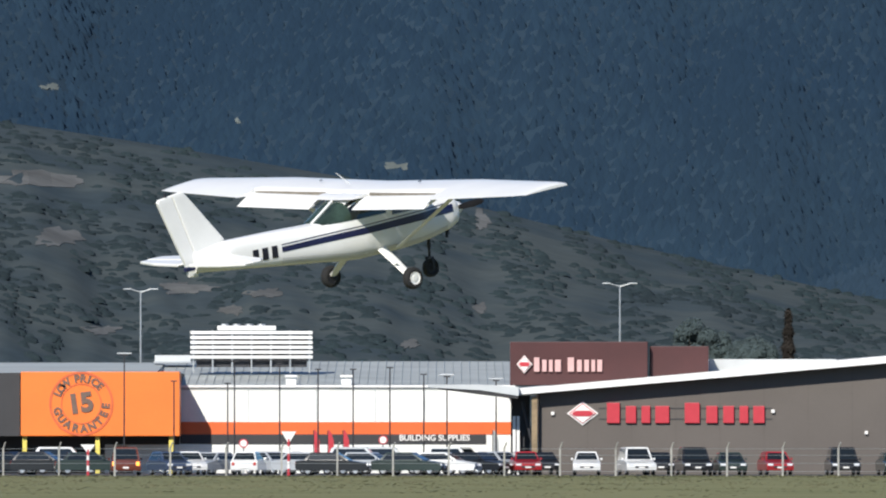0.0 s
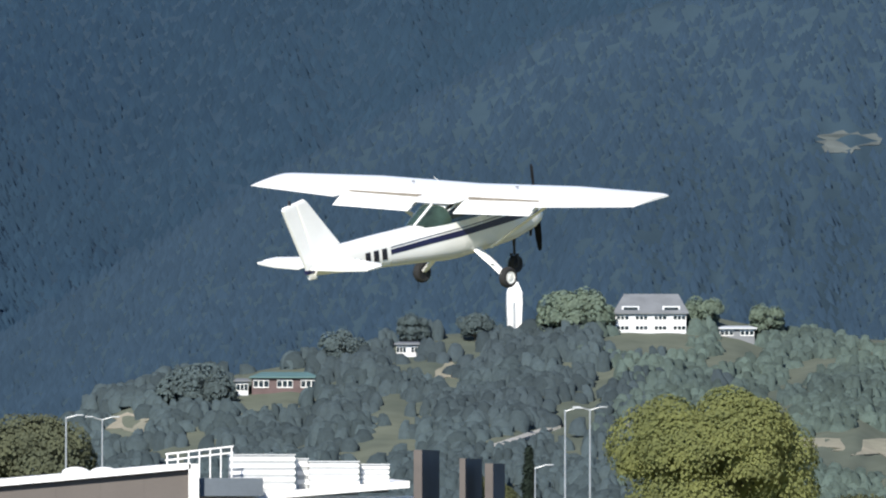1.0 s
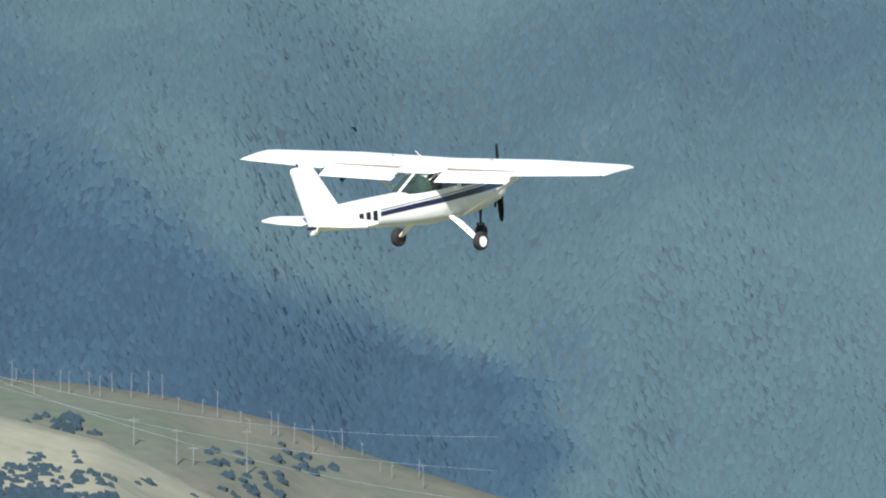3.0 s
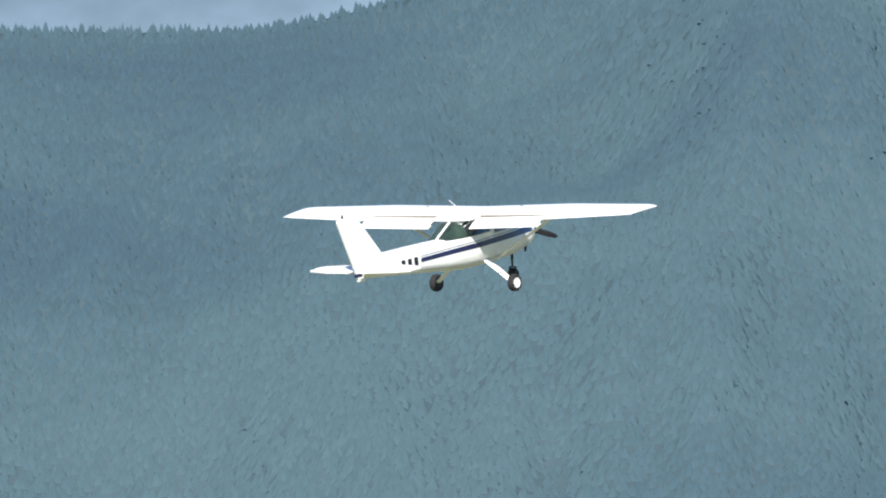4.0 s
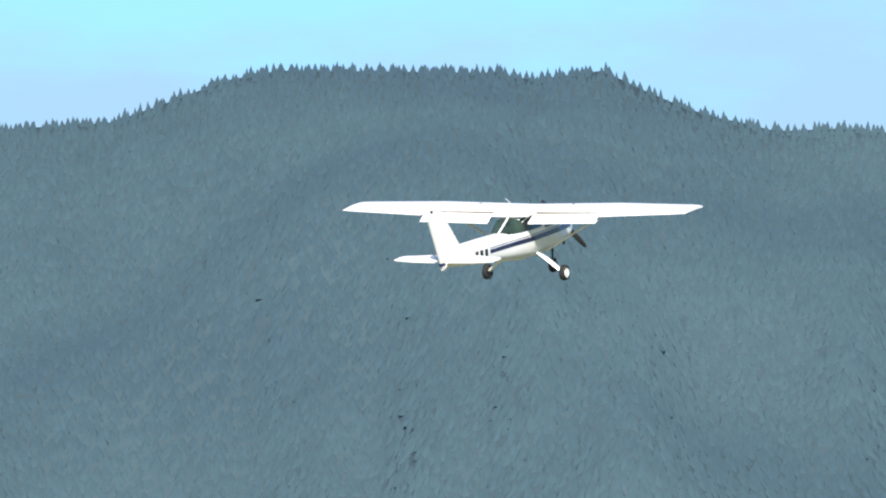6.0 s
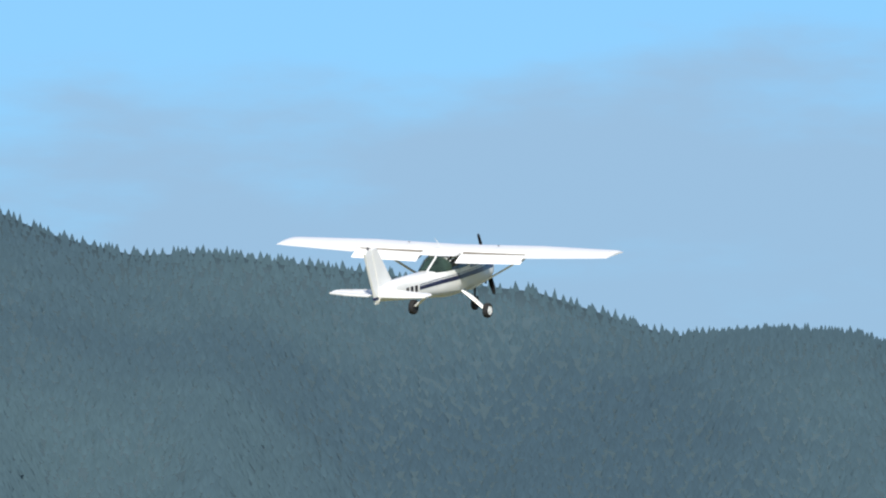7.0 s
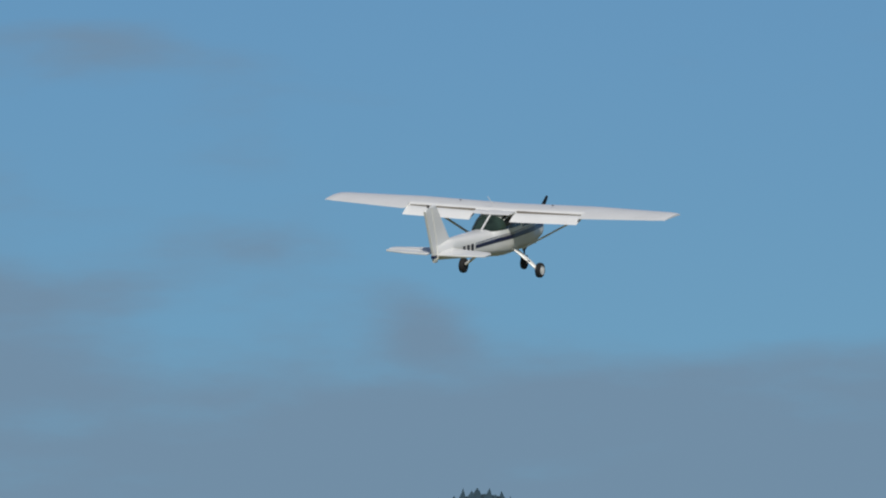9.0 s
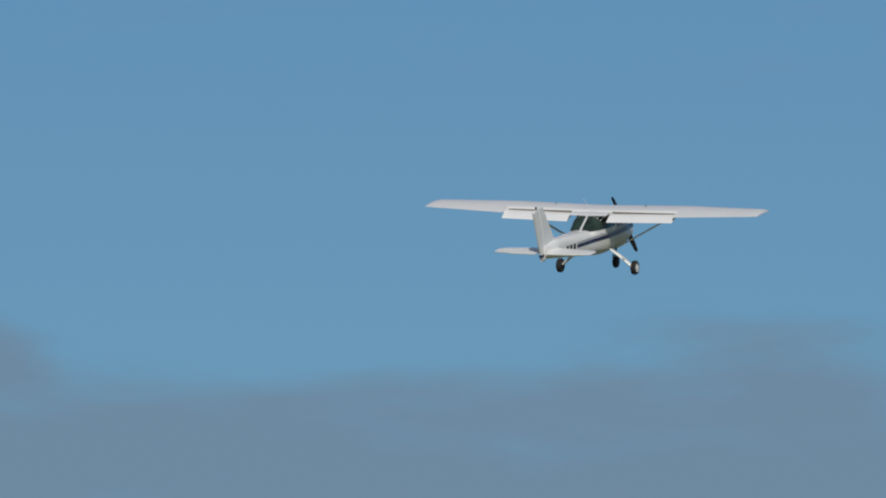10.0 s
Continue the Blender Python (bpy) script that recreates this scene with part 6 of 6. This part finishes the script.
house(knoll, 3650, 3800, 508, 532, 575, HOUSE_WHITE, ROOF_TAN, "house with a tan roof at the foot of the knoll", 3)
house(ridge, 5100, 5228, 236, 250, 290, HOUSE_WHITE, ROOF_TAN, "house with a tan roof below the ridge", 3)
house(ridge, 5560, 5660, 238, 258, 300, HOUSE_WHITE, ROOF_RED, "house with a red iron roof below the ridge", 3)

# white monument column
b = on_hill(knoll, 2709, 352)
m = math.hypot(b.x, b.y) / F
mon = thing("monument", Matrix.Translation(b), "tall white column with a chamfered top on the knoll", "monument")
w, h = 27 * m, 90 * m
bm = bmesh.new()
loft(bm, [[(x * s, y * s, z) for x, y in ((-w / 2, -w / 2), (w / 2, -w / 2), (w / 2, w / 2), (-w / 2, w / 2))] for z, s in ((-2, 0.85), (0, 0.85), (h * 0.55, 1.0), (h * 0.8, 0.98), (h, 0.45))])
part("shaft", bm, TRIM_WHITE, mon)
part("groove", boxed(-w * 0.12, w * 0.04, -w / 2 - 0.03, -w / 2 + 0.02, 0, h * 0.6), STEEL, mon)
part("plinth", boxed(-w * 0.6, w * 0.6, -w * 0.6, w * 0.6, -2, 0.25, 0.03), CONCRETE, mon)


# --- power line ---
def twin_pole(u, v_top, v_base):
    b = on_hill(ridge, u, v_base)
    m = math.hypot(b.x, b.y) / F
    h = (v_base - v_top) * m
    p = thing("power_pole", Matrix.Translation(b), "pale steel power pole on the grassy ridge", "power pole", "power poles")
    for s in (-1, 1):
        part("leg", tube(bmesh.new(), (s * 3.4 * m, 0, -1.5), (s * 3.4 * m, 0, h), 2.4 * m, 2.2 * m, 8), PALE_STEEL, p)
    for q in (0.25, 0.5, 0.78, 0.97):
        part("tie", boxed(-3.4 * m, 3.4 * m, -1.8 * m, 1.8 * m, h * q, h * q + 3 * m), PALE_STEEL, p)
    part("bracket", boxed(-9 * m, 9 * m, -0.1, 0.1, h * 0.73, h * 0.73 + 2.5 * m), STEEL, p)
    return b, h, m


tops = []
for u, v0, v1 in ((5066, -103, 62), (5117, -109, 77), (4137, -250, -90), (4155, -150, -25)):
    b, h, m = twin_pole(u, v0, v1)
    tops.append(b + Vector((0, 0, h * 0.74)))


def cable(p, q, sag, r=0.022):
    """One hanging wire."""
    bm = bmesh.new()
    n = 14
    pts = [p.lerp(q, k / n) - Vector((0, 0, sag * 4 * (k / n) * (1 - k / n))) for k in range(n + 1)]
    for a, c in zip(pts, pts[1:]):
        tube(bm, a, c, r, n=4)
    return bm


line = thing("power_cables", pose(0, 0, 0), "pale overhead cables along the ridge", "cables", kind="structure")
for a, c in (((4330, -208, 2650), tops[0]), ((4330, -190, 2650), tops[1]), ((4700, -72, 2600), tops[0])):
    part("cable", cable(spot(*a), c, 1.5), PALE_STEEL, line)
for a, c in ((tops[0], (6050, 120, 2300)), (tops[1], (6050, 178, 2200)), (tops[1], (6050, 60, 2350))):
    part("cable", cable(a, spot(*c), 3.0), PALE_STEEL, line)

# lattice pylon
b = on_hill(ridge, 3764, -313)
m = math.hypot(b.x, b.y) / F
# haze over the pylon is painted as dull blue steel
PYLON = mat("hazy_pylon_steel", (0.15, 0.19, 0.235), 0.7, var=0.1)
py = thing("pylon", Matrix.Translation(b), "pale lattice steel pylon on the ridge top", "pylon")
h, wb, wt = 170 * m, 30 * m, 11 * m


def corner(k, z):
    f = min(1.0, z / (h * 0.62))
    ww = (wb + (wt - wb) * f)
    return Vector((ww * (1, 1, -1, -1)[k], ww * (1, -1, -1, 1)[k], z))


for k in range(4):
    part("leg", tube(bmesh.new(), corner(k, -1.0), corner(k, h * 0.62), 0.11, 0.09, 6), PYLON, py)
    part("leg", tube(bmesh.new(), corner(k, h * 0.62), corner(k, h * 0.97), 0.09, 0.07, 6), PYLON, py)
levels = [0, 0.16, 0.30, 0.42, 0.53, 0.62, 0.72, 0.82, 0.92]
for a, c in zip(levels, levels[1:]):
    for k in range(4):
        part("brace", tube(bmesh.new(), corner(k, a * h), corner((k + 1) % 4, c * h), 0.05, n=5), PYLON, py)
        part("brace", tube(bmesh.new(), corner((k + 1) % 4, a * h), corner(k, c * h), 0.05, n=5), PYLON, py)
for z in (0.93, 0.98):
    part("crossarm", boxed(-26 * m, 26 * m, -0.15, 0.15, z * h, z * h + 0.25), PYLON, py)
b = on_hill(ridge, 3694, -318)
hut = thing("relay_hut", Matrix.Translation(b), "small grey relay hut beside the pylon", "hut")
part("wall", boxed(-1.5, 1.5, 0, 2.4, -1, 2.2), ROOF_SLATE, hut)
part("roof", boxed(-1.7, 1.7, -0.2, 2.6, 2.21, 2.4), ROOF_GREY, hut)

# bare trunks along the plantation's felled edge
r = np.random.default_rng(44)
for k in range(28):
    u = 5150 + 29 * k + float(r.uniform(-14, 14))
    b = spur.place(np.array([u]), np.array([float(r.uniform(0.955, 1.0))]))[0]
    t = thing("bare_trunk", Matrix.Translation(Vector(b)), "thin bleached trunk at the forest edge", "dead tree", "bare trunks")
    hh = float(r.uniform(2.0, 5.5))
    bm = bmesh.new()
    tube(bm, (0, 0, -0.5), (float(r.normal(0, 0.15)), 0, hh), 0.10, 0.05, 6)
    for e in range(3):
        z = hh * float(r.uniform(0.7, 0.98))
        tube(bm, (0, 0, z), (float(r.uniform(-0.9, 0.9)), 0.2, z + 0.5), 0.035, 0.015, 4)
    part("stem", bm, DEAD_WOOD, t)
# small wooden poles on the pasture
for u, v0, v1 in ((5408, 25, 75), (5484, 45, 110), (5608, 45, 125), (5513, 75, 110)):
    b = on_hill(spur, u, v1)
    m = math.hypot(b.x, b.y) / F
    t = thing("wooden_pole", Matrix.Translation(b), "grey wooden line pole on the pasture", "power pole", "wooden poles")
    part("pole", tube(bmesh.new(), (0, 0, -0.5), (0, 0, (v1 - v0) * m), 0.14, 0.1, 6), DEAD_WOOD, t)
    part("crossarm", boxed(-1.0, 1.0, -0.08, 0.08, (v1 - v0) * m - 0.7, (v1 - v0) * m - 0.5), DEAD_WOOD, t)

# pale slips and clearings: thin broken-rock sheets lying on the slopes
def slip(hill, u, v, wu, wv, seed, name="rock_slip", label="pale eroded slip on the hillside", material=None):
    q = np.random.default_rng(seed)
    n = 26
    p0 = on_hill(hill, u, v)
    pts = []
    bm = bmesh.new()
    for k in range(n):
        a = 2 * math.pi * k / n
        f = 0.75 + 0.25 * math.sin(3 * a + seed) * 0.6 + float(q.uniform(-0.22, 0.22))
        pts.append(on_hill(hill, u + wu * f * math.cos(a), v + wv * f * math.sin(a)))
    nrm = Vector((-p0.x, -p0.y, 0)).normalized() * 0.6 + Vector((0, 0, 0.6))
    loft(bm, [[p - nrm * 0.8 for p in pts], [p + nrm * 0.12 for p in pts]])
    tagged(part(name, bm, material or SCREE), label, "slip", "hillside slips")


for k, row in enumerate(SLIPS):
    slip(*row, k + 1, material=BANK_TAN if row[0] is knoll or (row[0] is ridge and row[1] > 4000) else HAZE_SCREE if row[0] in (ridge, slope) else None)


FLIGHT = [(0, -0.86, 282.29, 6.88, 1.18, -10.61, 41.27), (0.2, 3.41, 284.61, 7.41, 1.46, -11.03, 41.76), (0.5, 9.41, 289.09, 8.20, 3.23, -11.63, 41.96),
          (0.7, 13.70, 292.57, 8.68, 3.29, -11.79, 42.00), (0.8, 16.28, 294.61, 9.04, 3.40, -11.79, 42.39), (1, 20.61, 298.46, 9.74, 3.39, -12.28, 42.67),
          (1.2, 24.96, 301.60, 10.34, 3.23, -12.15, 42.57), (1.5, 30.72, 303.76, 11.38, 2.18, -12.48, 42.82), (1.8, 37.90, 310.12, 12.65, 2.53, -12.79, 42.50),
          (2, 41.92, 312.49, 13.35, 3.54, -12.40, 41.95), (2.5, 52.62, 321.99, 15.22, 4.73, -11.66, 41.26), (2.7, 56.79, 323.88, 15.90, 3.78, -11.40, 40.50),
          (3, 63.40, 327.77, 17.01, 3.62, -10.89, 39.85), (3.2, 67.99, 331.79, 17.76, 2.95, -10.97, 38.97), (4.3, 92.29, 349.71, 22.91, 1.22, -13.07, 38.20),
          (4.5, 96.46, 352.64, 23.78, 1.00, -13.68, 38.34), (5, 107.04, 360.36, 25.52, 0.85, -14.05, 39.93), (5.5, 117.58, 368.45, 27.82, 1.64, -13.55, 41.17),
          (5.7, 121.97, 371.82, 28.75, 1.98, -13.35, 41.59), (6.8, 145.29, 387.46, 33.12, 3.87, -12.29, 41.15), (7, 149.81, 390.97, 33.85, 4.26, -12.34, 40.86),
          (7.5, 160.81, 399.84, 35.76, 4.55, -13.21, 40.55), (8, 160.06, 378.68, 35.62, 3.75, -12.55, 40.79), (8.5, 163.71, 370.03, 36.28, 5.84, -11.98, 39.79),
          (9, 174.85, 376.98, 38.25, 5.46, -12.67, 39.66), (9.5, 185.74, 382.40, 39.77, 4.61, -12.62, 40.41), (10, 197.41, 390.61, 40.93, 3.60, -12.90, 41.48)]
# where the upper blade stands at some moments, degrees clockwise from behind
BLADE = [(0, 80), (0.5, 145), (1, 0), (1.5, 90), (2, 150), (2.5, 150), (3, 0), (4.5, -25), (5, 100), (5.5, 120), (7, -15), (7.5, 10), (8, 125), (8.5, -30), (9, 25), (9.5, 95), (10, -25)]


def motions():
    walk(plane, [(t, pose(*r)) for t, *r in FLIGHT])
    rows, turn = [(0, pose(1.30, 0, -0.79, BLADE[0][1]))], BLADE[0][1]
    for (t0, a0), (t1, a1) in zip(BLADE, BLADE[1:]):
        n = round((t1 - t0) * FPS)
        goal = a1 + 180 * round((turn + 62 * n - a1) / 180)
        for k in range(1, n + 1):
            rows.append((t0 + k / FPS, pose(1.30, 0, -0.79, turn + (goal - turn) * k / n)))
        turn = goal
    walk(propeller, rows)


motions()
